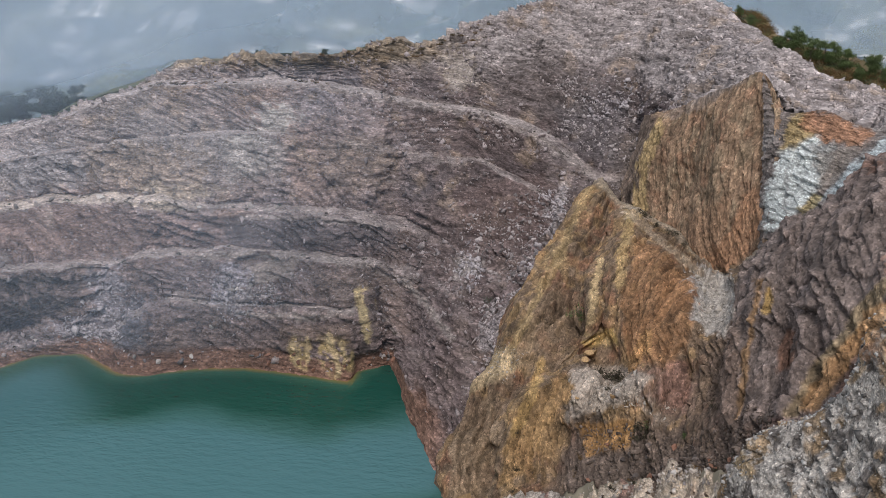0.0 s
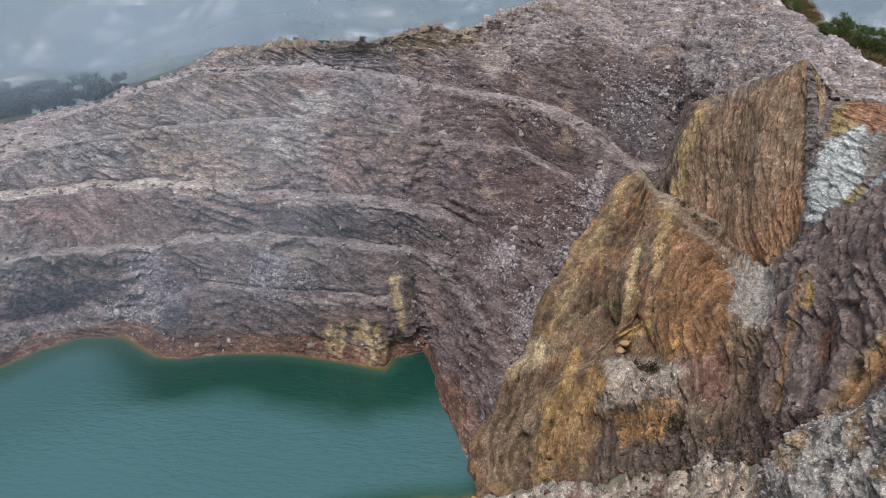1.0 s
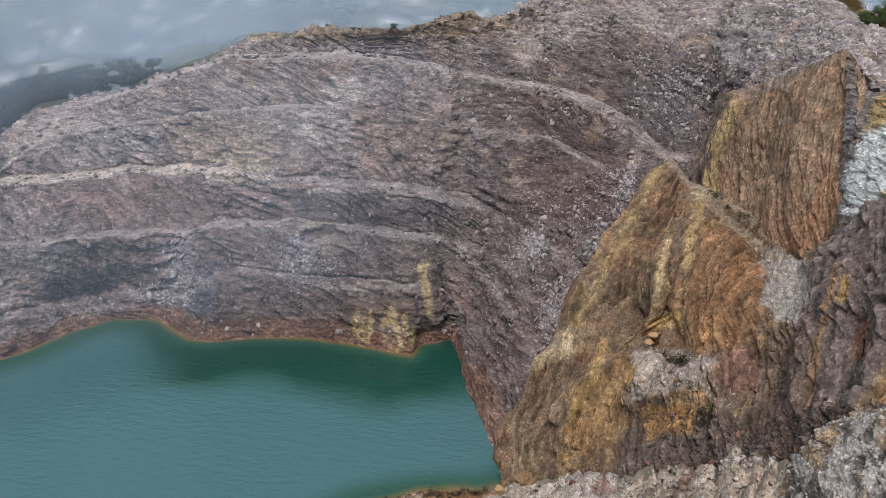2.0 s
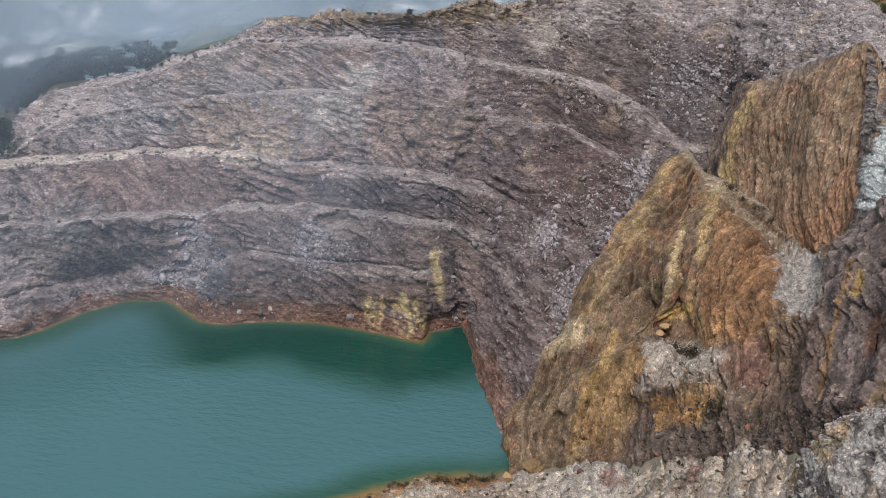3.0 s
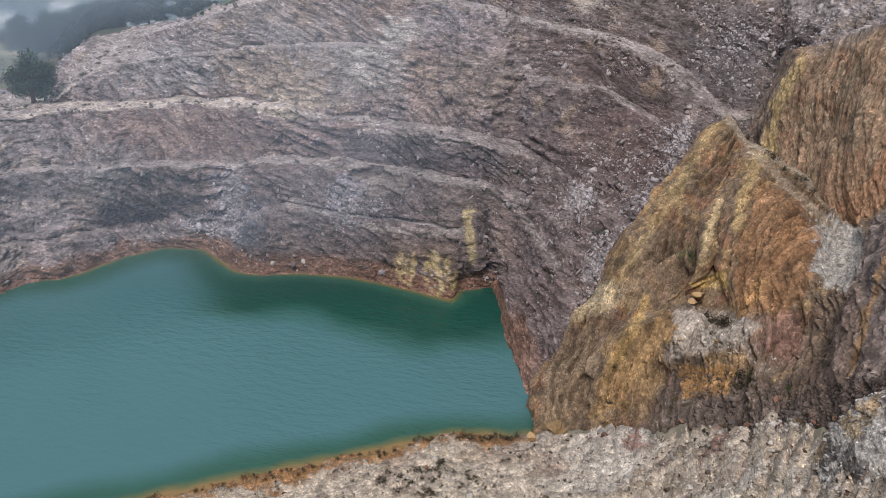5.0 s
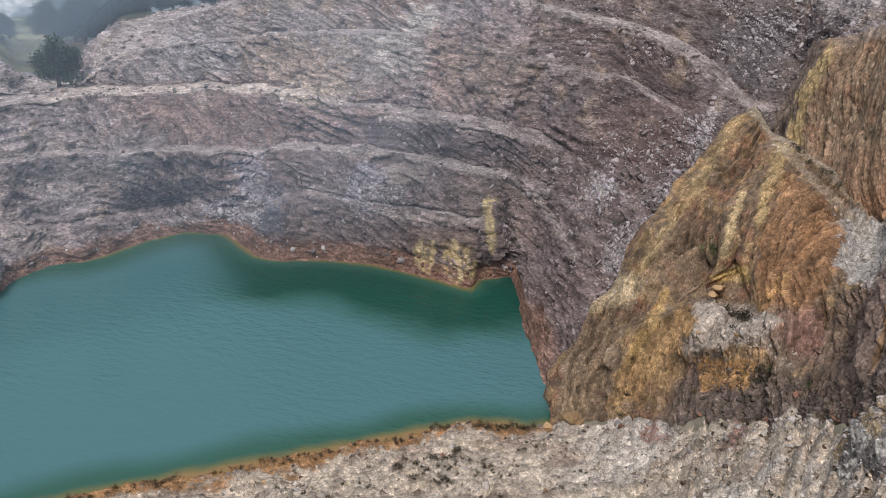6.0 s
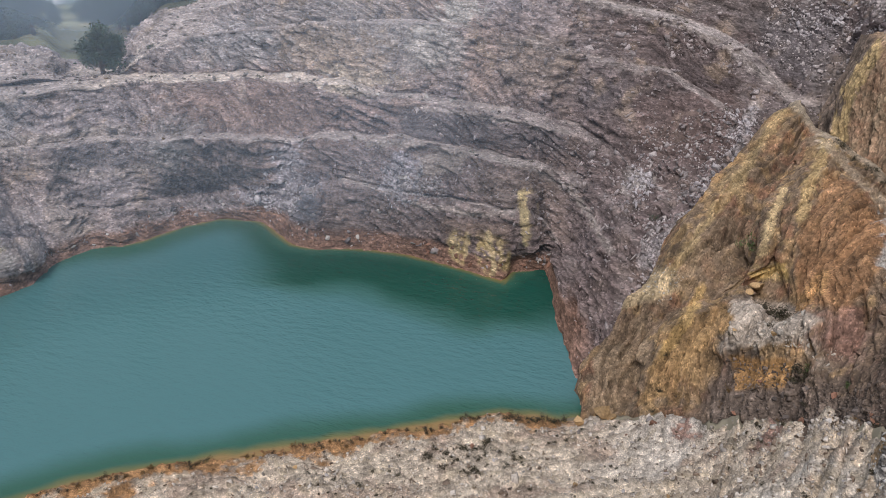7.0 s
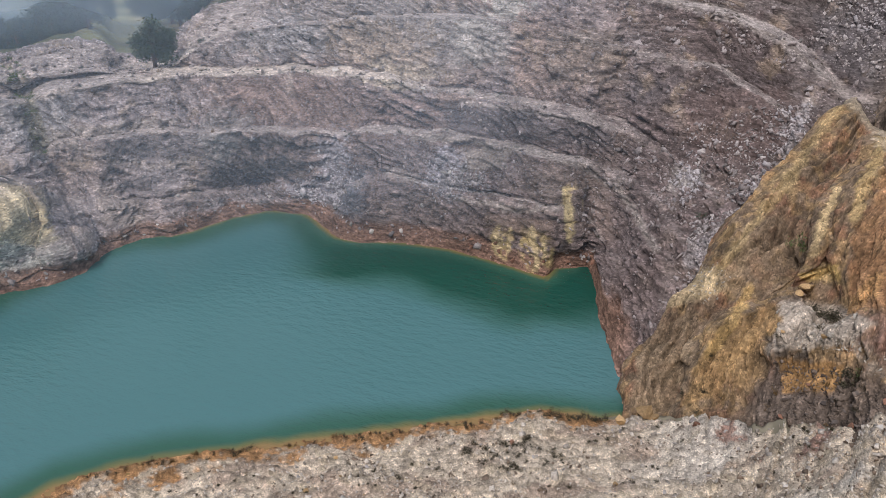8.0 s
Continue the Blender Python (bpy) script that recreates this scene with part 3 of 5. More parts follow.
tint = minerals(tint, g, (
    ([(-16.4, -18.1), (-13.4, -18.2), (-9.7, -18.7), (-3.7, -19.2), (-3.5, -20.7), (-8.1, -20.8), (-13.2, -20.3), (-16.5, -20.2)], (0.125, 0.108, 0.11), 0.7),
    ([(-16, -13.2), (-14.1, -12.1), (-11.2, -13.4), (-12, -15.4), (-14, -14.8), (-16.1, -16)], (0.34, 0.31, 0.29), 0.6),
    ([(0, -7.2), (1.9, -6.9), (2.6, -9.1), (0.7, -9.5)], (0.4, 0.36, 0.325), 0.8),
    ([(-9.3, -13), (-3.9, -12.7), (-3.6, -16.4), (-8.7, -16.6)], (0.3, 0.25, 0.215), 0.5),
    ([(-6.4, -22.5), (-3.8, -23), (-2.9, -25.9), (-4.8, -27.5), (-6.9, -24.1)], (0.2, 0.155, 0.135), 0.6),
    ([(0.7, -16.4), (7.5, -15.5), (9.3, -17.4), (6.9, -20.8), (2, -20.1)], (0.16, 0.115, 0.105), 0.5),
    ([(8.1, -10.6), (13.2, -9.7), (13.4, -14.8), (11.2, -14.5), (9, -13)], (0.13, 0.118, 0.122), 0.6),
    ([(-15, -21.5), (-11.6, -21.2), (-11.5, -22.6), (-14.7, -22.9)], (0.33, 0.29, 0.26), 0.7)), (
    ([(9.5, -20.7), (8.7, -18.3), (9.2, -16.2)], 0.35, (0.42, 0.39, 0.38), 0.6), ([(3.5, -27.9), (4.8, -25.8), (6.8, -24.1), (8.2, -21.6)], 0.6, (0.36, 0.335, 0.34), 0.6)))
streaks = smooth(-0.12, 0.1, f3)
for at, wide, tall in (((-23.7, 121.7, 4.3), 3.8, 3.6), ((-18.1, 120.5, 3.6), 2.7, 4.2), ((-13.9, 128.8, 8.8), 2.0, 5.0)):
    v = np.sqrt(np.sum(((g - np.array(at)) / np.array((wide, wide * 2, tall))) ** 2, axis=-1))
    tint = mix(tint, (0.47, 0.37, 0.18), streaks * smooth(1.15, 0.8, v + 0.4 * f2) * 0.85)
tint = minerals(tint, g, (([(-24.8, -23.8), (-22.9, -23.7), (-23.1, -26.2), (-25.2, -25.8)], (0.12, 0.12, 0.135), 0.75), ([(-13.1, -25.9), (-7.5, -26.3), (-7.3, -27.8), (-13, -27.1)], (0.17, 0.125, 0.1), 0.7)), (
    ([(-12.1, -27.1), (-11.9, -28.5)], 0.25, (0.47, 0.375, 0.22), 0.9), ([(-11, -27.1), (-10.9, -28.6)], 0.25, (0.47, 0.375, 0.22), 0.9), ([(-9.2, -27.1), (-8.5, -29.7)], 0.3, (0.47, 0.375, 0.22), 0.9),
    ([(-8.2, -27.6), (-8, -29.3)], 0.2, (0.5, 0.4, 0.22), 0.8), ([(-6.8, -24), (-6.3, -25.8), (-6.2, -27.4)], 0.35, (0.48, 0.39, 0.21), 0.85)), 0.3)
dust = calm * smooth(-0.5, 0.0, f2) * smooth(4.0, 6.0, g[..., 2])
tint = mix(tint, (0.35, 0.305, 0.285), dust * 0.85)
tint = mix(tint, (0.4, 0.355, 0.335), dust * smooth(33, 36, g[..., 2]) * 0.8)
tint = mix(tint, (0.56, 0.485, 0.42), dust * smooth(20, 22, g[..., 2]) * smooth(30, 28, g[..., 2]) * smooth(-17, -20, ang) * smooth(-40, -37, ang) * 0.85)
tint = minerals(tint, g, (), (
    ([(-16.5, -8.8), (-9.1, -9), (-6.7, -9.6), (-3.5, -10.2), (3.6, -11.4), (6.9, -12.7), (9.1, -14), (11.2, -15.3)], 0.3, (0.36, 0.32, 0.3), 0.75),
    ([(-18.8, -20.5), (-16.6, -20.5), (-9.9, -21.3), (-5.5, -22.1), (-2.9, -23.4), (-1, -25.3), (0.7, -27.5)], 0.3, (0.34, 0.3, 0.275), 0.7),
    ([(-15.4, -25), (-10.2, -25.6), (-7.4, -25.3)], 0.25, (0.36, 0.31, 0.28), 0.75), ([(-20.9, -22.8), (-17, -24.2)], 0.25, (0.32, 0.28, 0.26), 0.7),
    ([(-15.1, -18), (-9.7, -18.6), (-3.7, -19.3)], 0.2, (0.33, 0.29, 0.27), 0.7), ([(-7.7, -13.2), (-3.5, -13.9), (1.5, -14.8)], 0.25, (0.3, 0.265, 0.25), 0.5)), 0.3)
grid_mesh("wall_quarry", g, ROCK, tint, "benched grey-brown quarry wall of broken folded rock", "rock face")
fb = np.degrees(np.arctan2(far[..., 0], far[..., 1]))
far[..., 2] += 2.5 * fbm(far / 25, 3)
ft = mix(np.zeros(far.shape) + (0.09, 0.1, 0.055), (0.22, 0.18, 0.1), smooth(0, 0.3, fbm(far / 15, 3)))
ft = mix(ft, (0.16, 0.115, 0.06), smooth(17, 19, fb) * 0.8)
ft = mix(ft, (0.2, 0.24, 0.09), smooth(-20, -30, fb) * smooth(0.1, 0.3, fbm(far / 20 + 8, 2)))
ft = mix(ft, (0.25, 0.25, 0.14), smooth(-42, -40.5, fb) * smooth(-35, -36.5, fb) * smooth(-0.35, 0.0, fbm(far / 9 + 4, 3)) * 0.85)
grid_mesh("slope_outer", far, HILL, ft, "scrub and grass slope falling away behind the quarry rim", "hillside")


def rib_sheet(ribs, nu, nv):
    """A rock face through upright ribs; also which rib each spot is by, and its place up and along the face."""
    up = np.array([spline(r, nv) for r in ribs])
    g = np.stack([spline(up[:, k], nu) for k in range(nv)], axis=1)
    run = np.r_[0, np.cumsum(np.linalg.norm(np.diff(up[:, nv // 2], axis=0), axis=1))]
    which = np.interp(np.linspace(0, run[-1], nu), run, np.arange(len(ribs)))[:, None] + 0 * g[..., 0]
    climb = np.linspace(0, np.linalg.norm(np.diff(up[len(ribs) // 2], axis=0), axis=1).sum(), nv)[None] + 0 * g[..., 0]
    return g, which, np.stack([climb, 0 * climb, np.linspace(0, run[-1], nu)[:, None] + 0 * climb], axis=-1)


streak = 3.0
# ---- the ochre buttress and the dark crags beside it ----
tops = []
for k, rib in enumerate(BUTTRESS):
    x, y, z = rib[-1]
    tops.append(rib + ([(x * 1.035, y * 1.035, z - 0.7)] if k < 8 else [(x * 1.05, y * 1.05, z - 4)]))
g, which, spread = rib_sheet(tops, 520, 300)
top = (smooth(0.9, 0.93, np.linspace(0, 1, 300))[None] * smooth(6.8, 6.4, which))
still = 0.8 * top
for at, wide, tall in (((32.1, 83.1, 31.1), 2.4, 3.4), ((8.6, 99, 14.3), 2.6, 2.2), ((33.6, 88, 30.7), 2.4, 2.2)):
    v = (g - np.array(at)) / np.array((wide, wide * 1.6, tall))
    still = np.maximum(still, 0.8 * smooth(1.2, 0.8, np.sqrt(np.sum(v * v, axis=-1))))
g = relief(g, (
    ([(10.5, -17.5), (9.8, -19), (8.9, -22), (7.1, -25.3), (5.6, -28.2), (4.1, -31.1)], 0.8, 2.2), ([(12.7, -18.9), (10.9, -22.2), (10, -25.6), (8.2, -28.9)], 0.8, -2.4),
    ([(12.2, -21.3), (11.9, -23.8), (11.7, -26)], 0.35, 0.9), ([(14.2, -18.4), (13.8, -20.8), (13.7, -23.7), (13.8, -26.3)], 0.6, 1.6),
    ([(11.2, -26.8), (12.7, -27.8), (14.1, -28.4)], 0.8, -3.4), ([(17, -20.1), (17.9, -24), (17.2, -27.1)], 1.4, 2.0),
    ([(20, -24.5), (19.6, -28.1), (19.2, -30.5)], 0.7, -2.0), ([(10.1, -30.4), (7, -32.6), (5.9, -35.4), (5.3, -38.1)], 0.9, 2.0),
    ([(5.7, -29.9), (3.8, -33.5), (3.5, -37.4)], 0.8, -3.0), ([(9.8, -25.6), (8.4, -28.9), (5.5, -31.5)], 0.5, -1.5), ([(18.7, -22.3), (16.7, -28.1), (14.5, -28.4)], 0.4, -1.0), ([(3.1, -31.1), (1.5, -34), (0.8, -37.4)], 0.7, 1.2),
    ([(25.2, -17.6), (24.1, -22.4), (23.8, -27.1), (23.9, -30.9)], 0.8, 1.6), ([(27.1, -20.3), (26.5, -25), (26.4, -28.8)], 0.7, -1.8),
    ([(29.8, -17.3), (28.3, -22.4), (27.7, -26.7), (27.3, -29.4)], 0.7, 1.4), ([(23.4, -19), (22.4, -24.2), (21.6, -29)], 0.8, -1.8),
    ([(10.6, -30.7), (9.9, -33.6), (8.7, -36.7)], 0.5, -1.2), ([(17.3, -30), (13, -31.7), (10.8, -32.7)], 0.8, 1.0)))
g, r, r2, r3 = rough_rock(g, 1.2, 1.0, 0.42, (0.9, 0.35, 0.12), (5.0, 5.0, 1.7), 2.5, calm=still, coords=spread, gully=1.3)
chips = r2 * 0.7 + r3 * 0.3
f1, f2, f3 = fbm(g / 9, 3), fbm(g / 3 + 30, 3), fbm(g / np.array((1.6, 1.6, 9.0)) + 60, 4)
side = which / 10 + 0.05 * f1
low = np.linspace(0, 1, g.shape[1])[None] + 0.12 * f1 + 0.05 * chips
tint = np.zeros(g.shape) + (0.165, 0.12, 0.082)
tint = mix(tint, OCHRE, smooth(0.0, 0.25, f3) * smooth(0.66, 0.58, side) * 0.7)
tint = mix(tint, RUST, smooth(0.0, 0.35, f2) * smooth(0.7, 0.6, side) * 0.6)
tint = mix(tint, (0.19, 0.15, 0.135), smooth(0.6, 0.66, side) * 0.9)
tint = mix(tint, RUST, smooth(0.05, 0.3, f3) * smooth(0.6, 0.66, side) * 0.5)
for at, wide, tall, colour, k in (
        ((11.9, 100.9, 18.3), 2.0, 5.5, YELLOW, 0.35), ((17.4, 111.2, 24.6), 1.7, 5.5, YELLOW, 0.35), ((8.6, 99, 14.3), 2.2, 1.6, (0.5, 0.4, 0.24), 0.6),
        ((22.2, 101.6, 25.9), 1.1, 6.1, YELLOW, 0.35), ((26.6, 106.1, 29.4), 1.2, 4.8, YELLOW, 0.35), ((13.1, 84.8, 12), 2.6, 7.1, OCHRE, 0.85),
        ((21.6, 95.1, 20.4), 2.4, 1.3, YELLOW, 0.9), ((18.6, 81.1, 21.3), 6.0, 3.0, (0.32, 0.275, 0.225), 0.75), ((25.4, 85.9, 25.2), 3.6, 5.1, ORANGE, 0.7)):
    tint = patch(tint, g, at, wide, tall, colour, k)
for at, wide, tall, colour, k in (
        ((28.5, 88.1, 31.8), 2.9, 5.1, ORANGE, 0.6), ((25.6, 78.1, 23.5), 3.7, 2.4, (0.24, 0.155, 0.125), 0.6), ((21.5, 78.1, 18.5), 5.5, 2.1, OCHRE, 0.8),
        ((20.8, 73.8, 15.8), 9, 2.2, (0.13, 0.11, 0.09), 0.85), ((31.2, 63.3, 37.5), 2.0, 3.5, (0.2, 0.1, 0.06), 0.7), ((31.6, 69.5, 38.7), 0.8, 2.4, OCHRE, 0.8),
        # the last patch paints the hollow's dark shadow into the rock colour
        ((33.6, 62, 44.7), 4, 6, (0.16, 0.13, 0.115), 0.7), ((20.9, 91.2, 19.2), 2.4, 1.0, HOLLOW_SHADE, 0.9)):
    tint = patch(tint, g, at, wide, tall, colour, k)
vein = np.exp(-((which - 3.05 + 0.25 * f3) / 0.14) ** 2) * smooth(0.35, 0.5, low) + np.exp(-((which - 2.35 + 0.3 * f3) / 0.2) ** 2) * smooth(0.55, 0.4, low) + np.exp(-((which - 1.25 + 0.3 * f3) / 0.16) ** 2) * smooth(0.3, 0.45, low)
tint = mix(tint, (0.4, 0.285, 0.12), np.clip(vein, 0, 1) * smooth(-0.2, 0.2, f2) * 0.35)
tint = mix(tint, (0.115, 0.09, 0.075), smooth(0.27, 0.18, low) * smooth(2.6, 3.6, which) * smooth(7.6, 6.8, which) * 0.85)
tint = minerals(tint, g, (
    ([(14.9, -19.5), (18.8, -21.5), (19.8, -24.6), (18.6, -28.3), (14.9, -28.1), (14.1, -24.4)], (0.27, 0.15, 0.075), 0.7),
    ([(22.1, -19.5), (25.1, -16.8), (30.3, -13.2), (31.6, -20.3), (28, -29.2), (24, -31.2), (22.6, -25.7)], (0.165, 0.135, 0.12), 0.85),
    ([(10.5, -29.2), (12.3, -28.7), (17.4, -29), (16.1, -30.4), (13.1, -32.1), (10.6, -32.9), (10.9, -30.7)], (0.36, 0.315, 0.265), 0.85),
    ([(10.1, -29.4), (11.1, -30.7), (8.5, -33.7), (7.9, -36.4), (4.8, -37.9), (5.7, -34.6), (7, -31.8)], (0.32, 0.205, 0.095), 0.7),
    ([(4, -28.5), (5.6, -27.8), (6.7, -29), (5, -30.2), (2.9, -31.2), (0.8, -33.4), (1.9, -31.2)], (0.43, 0.34, 0.21), 0.85),
    ([(18, -28), (19.8, -27.7), (20, -31), (17.6, -30.6)], (0.26, 0.155, 0.12), 0.7),
    ([(11.3, -33.1), (16, -32.1), (15.8, -34.3), (12.4, -35.1)], (0.32, 0.185, 0.075), 0.85),
    ([(10.6, -35.6), (15.1, -34.2), (21.3, -33.2), (22, -34.8), (15.4, -36.6), (10.7, -37.6)], (0.14, 0.11, 0.09), 0.85),
    ([(0.8, -33.4), (4.1, -31.5), (5.1, -33.9), (4.3, -38.5), (0.8, -38.6)], (0.22, 0.165, 0.11), 0.8),
    ([(6.2, -25.8), (9, -23.2), (11, -23.9), (10.5, -28.8), (7.3, -29.8), (5.7, -29.1)], (0.185, 0.135, 0.09), 0.6),
    ([(20.8, -26), (22.8, -24.1), (23.9, -30.9), (21.3, -33.2), (19.9, -30.8)], (0.15, 0.11, 0.085), 0.7)), (
    ([(11.1, -16.3), (9.8, -19), (8.9, -22), (7.1, -25.3), (5.6, -28.2)], 0.32, (0.36, 0.27, 0.14), 0.6),
    ([(14.3, -17.9), (13.9, -20.4), (13.8, -22.8)], 0.4, (0.38, 0.28, 0.14), 0.8), ([(12.2, -21.3), (11.9, -23.8), (11.8, -25.8)], 0.3, (0.42, 0.32, 0.18), 0.9),
    ([(11.7, -27.5), (13.4, -26.5), (13.8, -26.9)], 0.3, (0.5, 0.35, 0.14), 0.9), ([(23.8, -21.6), (23.7, -26.3), (23.9, -30.5)], 0.3, (0.27, 0.16, 0.07), 0.7),
    ([(24.7, -22.1), (24.6, -23.4)], 0.3, (0.36, 0.24, 0.09), 0.9), ([(26.4, -24.7), (26.2, -27)], 0.4, (0.2, 0.1, 0.06), 0.7),
    ([(31.7, -20.4), (30, -23.8), (28.5, -26.9), (27.3, -29.6)], 0.5, (0.25, 0.19, 0.11), 0.8), ([(32, -21.8), (30.5, -24.4), (29.5, -26.9), (28.4, -28.8)], 0.6, (0.38, 0.22, 0.1), 0.85),
    ([(8.2, -28.9), (7.6, -31), (6.3, -33.8)], 0.4, (0.4, 0.27, 0.11), 0.7), ([(16.4, -26.2), (15.4, -28.7)], 0.4, (0.36, 0.21, 0.09), 0.7)))
tint = speckle(tint, r, r2, r3, 0.9)
tint = mix(tint, (0.34, 0.29, 0.22), top * smooth(0.9, 0.95, np.linspace(0, 1, 300))[None] * 0.9)
for at, wide, tall, colour, k in (((32.1, 83.1, 31.1), 2.6, 3.6, ASH, 0.95), ((33.6, 88, 30.7), 3.0, 2.8, ASH, 0.95), ((34.9, 93, 30.3), 2.7, 1.2, ASH, 0.95), ((29.5, 115.8, 31.5), 1.8, 0.9, CREAM, 0.9)):
    tint = patch(tint, g, at, wide, tall, colour, k)
tint = minerals(tint, g, (([(19.1, -21), (20.2, -21.3), (21.7, -21.5), (22.3, -24.2), (22, -25.5), (20.6, -25.6), (20, -24.6), (20.7, -23.2), (19.7, -22.2)], (0.44, 0.41, 0.365), 0.95),
                          ([(13.7, -17.7), (15.2, -17.8), (15, -18.3), (14, -18.4)], (0.5, 0.39, 0.2), 0.9)),
                (([(14.2, -17.9), (16.5, -19.6), (19.6, -21.5)], 0.3, (0.36, 0.29, 0.21), 0.8),), 0.25)
buttress_g = g
grid_mesh("wall_buttress", g, FINNED, tint, "ochre and rust rock buttress dropping to the lake", "rock face")

# ---- the orange cliff above the buttress path ----
g, which, spread = rib_sheet(FACE[:6], 300, 210)
g = relief(g, (([(15.6, -11.3), (15.1, -13.5), (14.7, -14.7), (14.7, -17.5)], 0.5, 1.4), ([(13.5, -12.8), (13.8, -17.2)], 0.6, -1.5), ([(18, -11.8), (17.9, -15.7), (17.3, -18.9)], 0.7, -0.7),
               ([(20.1, -10.5), (20.4, -15.4), (19.8, -19.8)], 0.8, 0.8), ([(21.9, -10.3), (22.8, -15.2)], 0.5, -0.9)))
g, r, r2, r3 = rough_rock(g, 0.8, 0.5, 0.2, (0.9, 0.35, 0.12), (6.0, 6.0, 1.5), 2.5, coords=spread, gully=0.5)
chips = r2 * 0.7 + r3 * 0.3
f1, f2, f3 = fbm(g / 9, 3), fbm(g / 2.5 + 7, 3), fbm(g / np.array((1.5, 1.5, 9.0)) + 60, 4)
tint = np.zeros(g.shape) + (0.275, 0.19, 0.125)
tint = mix(tint, (0.24, 0.18, 0.12), smooth(0, 0.25, f3))
tint = mix(tint, (0.24, 0.13, 0.08), smooth(0.05, 0.4, f2) * 0.5)
tint = minerals(tint, g, (
    ([(11.3, -10.1), (14.8, -10), (15.4, -12.3), (14.4, -14.7), (14.5, -18.7), (11.9, -18.9)], (0.15, 0.12, 0.1), 0.85),
    ([(22.1, -15.5), (23, -15), (23.5, -18), (21.9, -20.7), (19, -21.5), (20.9, -18.9)], (0.35, 0.195, 0.11), 0.7),
    ([(18.1, -17.6), (20.9, -16.2), (21, -19.7), (18.8, -21.1)], (0.31, 0.19, 0.115), 0.5),
    ([(14.6, -7.7), (16, -10.5), (18.9, -9.2), (20.3, -8.5), (21.2, -7.4), (24.2, -6.6), (24, -5.1), (16.2, -5.4)], (0.19, 0.165, 0.155), 0.95),
    ([(21.4, -6.7), (24.1, -6.2), (25.1, -12.3), (23.2, -15.2), (23.4, -18.6), (25.4, -18.7), (24.1, -5.8)], (0.27, 0.25, 0.235), 0.9)), (
    ([(15.6, -11.6), (15.2, -13.3), (14.7, -14.4), (14.8, -17.5)], 0.4, (0.4, 0.3, 0.14), 0.65), ([(12.7, -12.6), (13.1, -16.8)], 0.35, (0.3, 0.22, 0.11), 0.7),
    ([(21.1, -7.8), (18.5, -9.6), (16.4, -10.9)], 0.4, (0.24, 0.2, 0.17), 0.6)), 0.6)
tint = speckle(tint, r, r2, r3, 0.8)
grid_mesh("wall_cliff", g, FINNED, tint, "weathered orange-brown cliff above the buttress path", "rock face")

streak = 1.0
# ---- the blue-white mineral outcrop beside it ----
g, which, spread = rib_sheet(FACE[4:], 260, 170)
g = g * np.array((0.997, 0.997, 1.0))
g, r, r2, r3 = rough_rock(g, 0.6, 0.35, 0.15, (0.6, 0.3, 0.7), (3.4, 2.6, 0.9), 4.0)
chips = r2 * 0.7 + r3 * 0.3
f1, f2 = fbm(g / 9, 3), fbm(g / 2.5 + 7, 3)
tint = mix(np.zeros(g.shape) + (0.19, 0.165, 0.15), (0.25, 0.23, 0.215), smooth(0, 0.3, f2))
tint = minerals(tint, g, (
    ([(23.9, -13), (24, -10.4), (25, -9.9), (25.8, -11.5)], (0.36, 0.27, 0.13), 0.9),
    ([(24.7, -10.7), (25, -9.9), (26.8, -10.1), (29.2, -11), (28.5, -12), (26.2, -11.9)], (0.42, 0.225, 0.13), 0.85),
    ([(23.2, -15.7), (23.9, -12.9), (25.6, -11.5), (26.9, -12.2), (26.9, -13.6), (26.3, -15.4), (25, -17.2), (23.7, -18.2)], (0.56, 0.6, 0.58), 0.95),
    ([(25.7, -12.1), (28.5, -12), (27.8, -13.9), (26.6, -15.2)], (0.3, 0.26, 0.22), 0.7),
    ([(26.4, -15.9), (27.4, -14.5), (28.2, -13.4), (29.6, -11.1), (30.9, -11.3), (31.3, -13.1), (28.9, -14.5)], (0.45, 0.51, 0.52), 0.9)), (
    ([(25.4, -12.4), (26.8, -12.1)], 0.35, (0.28, 0.29, 0.28), 0.7), ([(24.4, -13.9), (24.7, -16.9)], 0.12, (0.25, 0.25, 0.24), 0.6), ([(25.8, -16.4), (26.5, -15.5)], 0.3, (0.4, 0.33, 0.17), 0.8)), 0.4)
tint = speckle(tint, r, r2, r3, 0.7)
grid_mesh("wall_outcrop", g, CRAGGY, tint, "pale blue-white mineral outcrop topped with orange earth", "rock face")

# ---- the pale crag on the near side ----
g, which, spread = rib_sheet(CRAG, 360, 150)
g, r, r2, r3 = rough_rock(g, 0.8, 0.4, 0.16, size=(2.2, 1.9, 0.9), fold=3.0)
chips = r2 * 0.7 + r3 * 0.3
f1, f2, f3 = fbm(g / 5, 3), fbm(g / 1.6, 4), fbm(g / 3 + 8, 3)
tint = mix(np.zeros(g.shape) + (0.43, 0.4, 0.355), (0.16, 0.145, 0.13), smooth(0.0, 0.2, f2 + 0.5 * f1))
tint = mix(tint, OCHRE, smooth(0.12, 0.3, f3) * 0.7)
tint = patch(tint, g, (26.7, 45.3, 47.2), 2.4, 1.6, ORANGE, 0.7)
tint = patch(tint, g, (23.2, 47.8, 36.3), 1.2, 1.6, OCHRE, 0.8)
tint = minerals(tint, g, (), (([(32, -21.8), (30.5, -24.4), (29.5, -26.9), (28.4, -28.8)], 0.7, (0.38, 0.23, 0.11), 0.8), ([(24.4, -33.4), (25.3, -34)], 0.5, (0.33, 0.24, 0.13), 0.8)))
tint = speckle(tint, r, r2, r3, 0.9)
crag_g = g
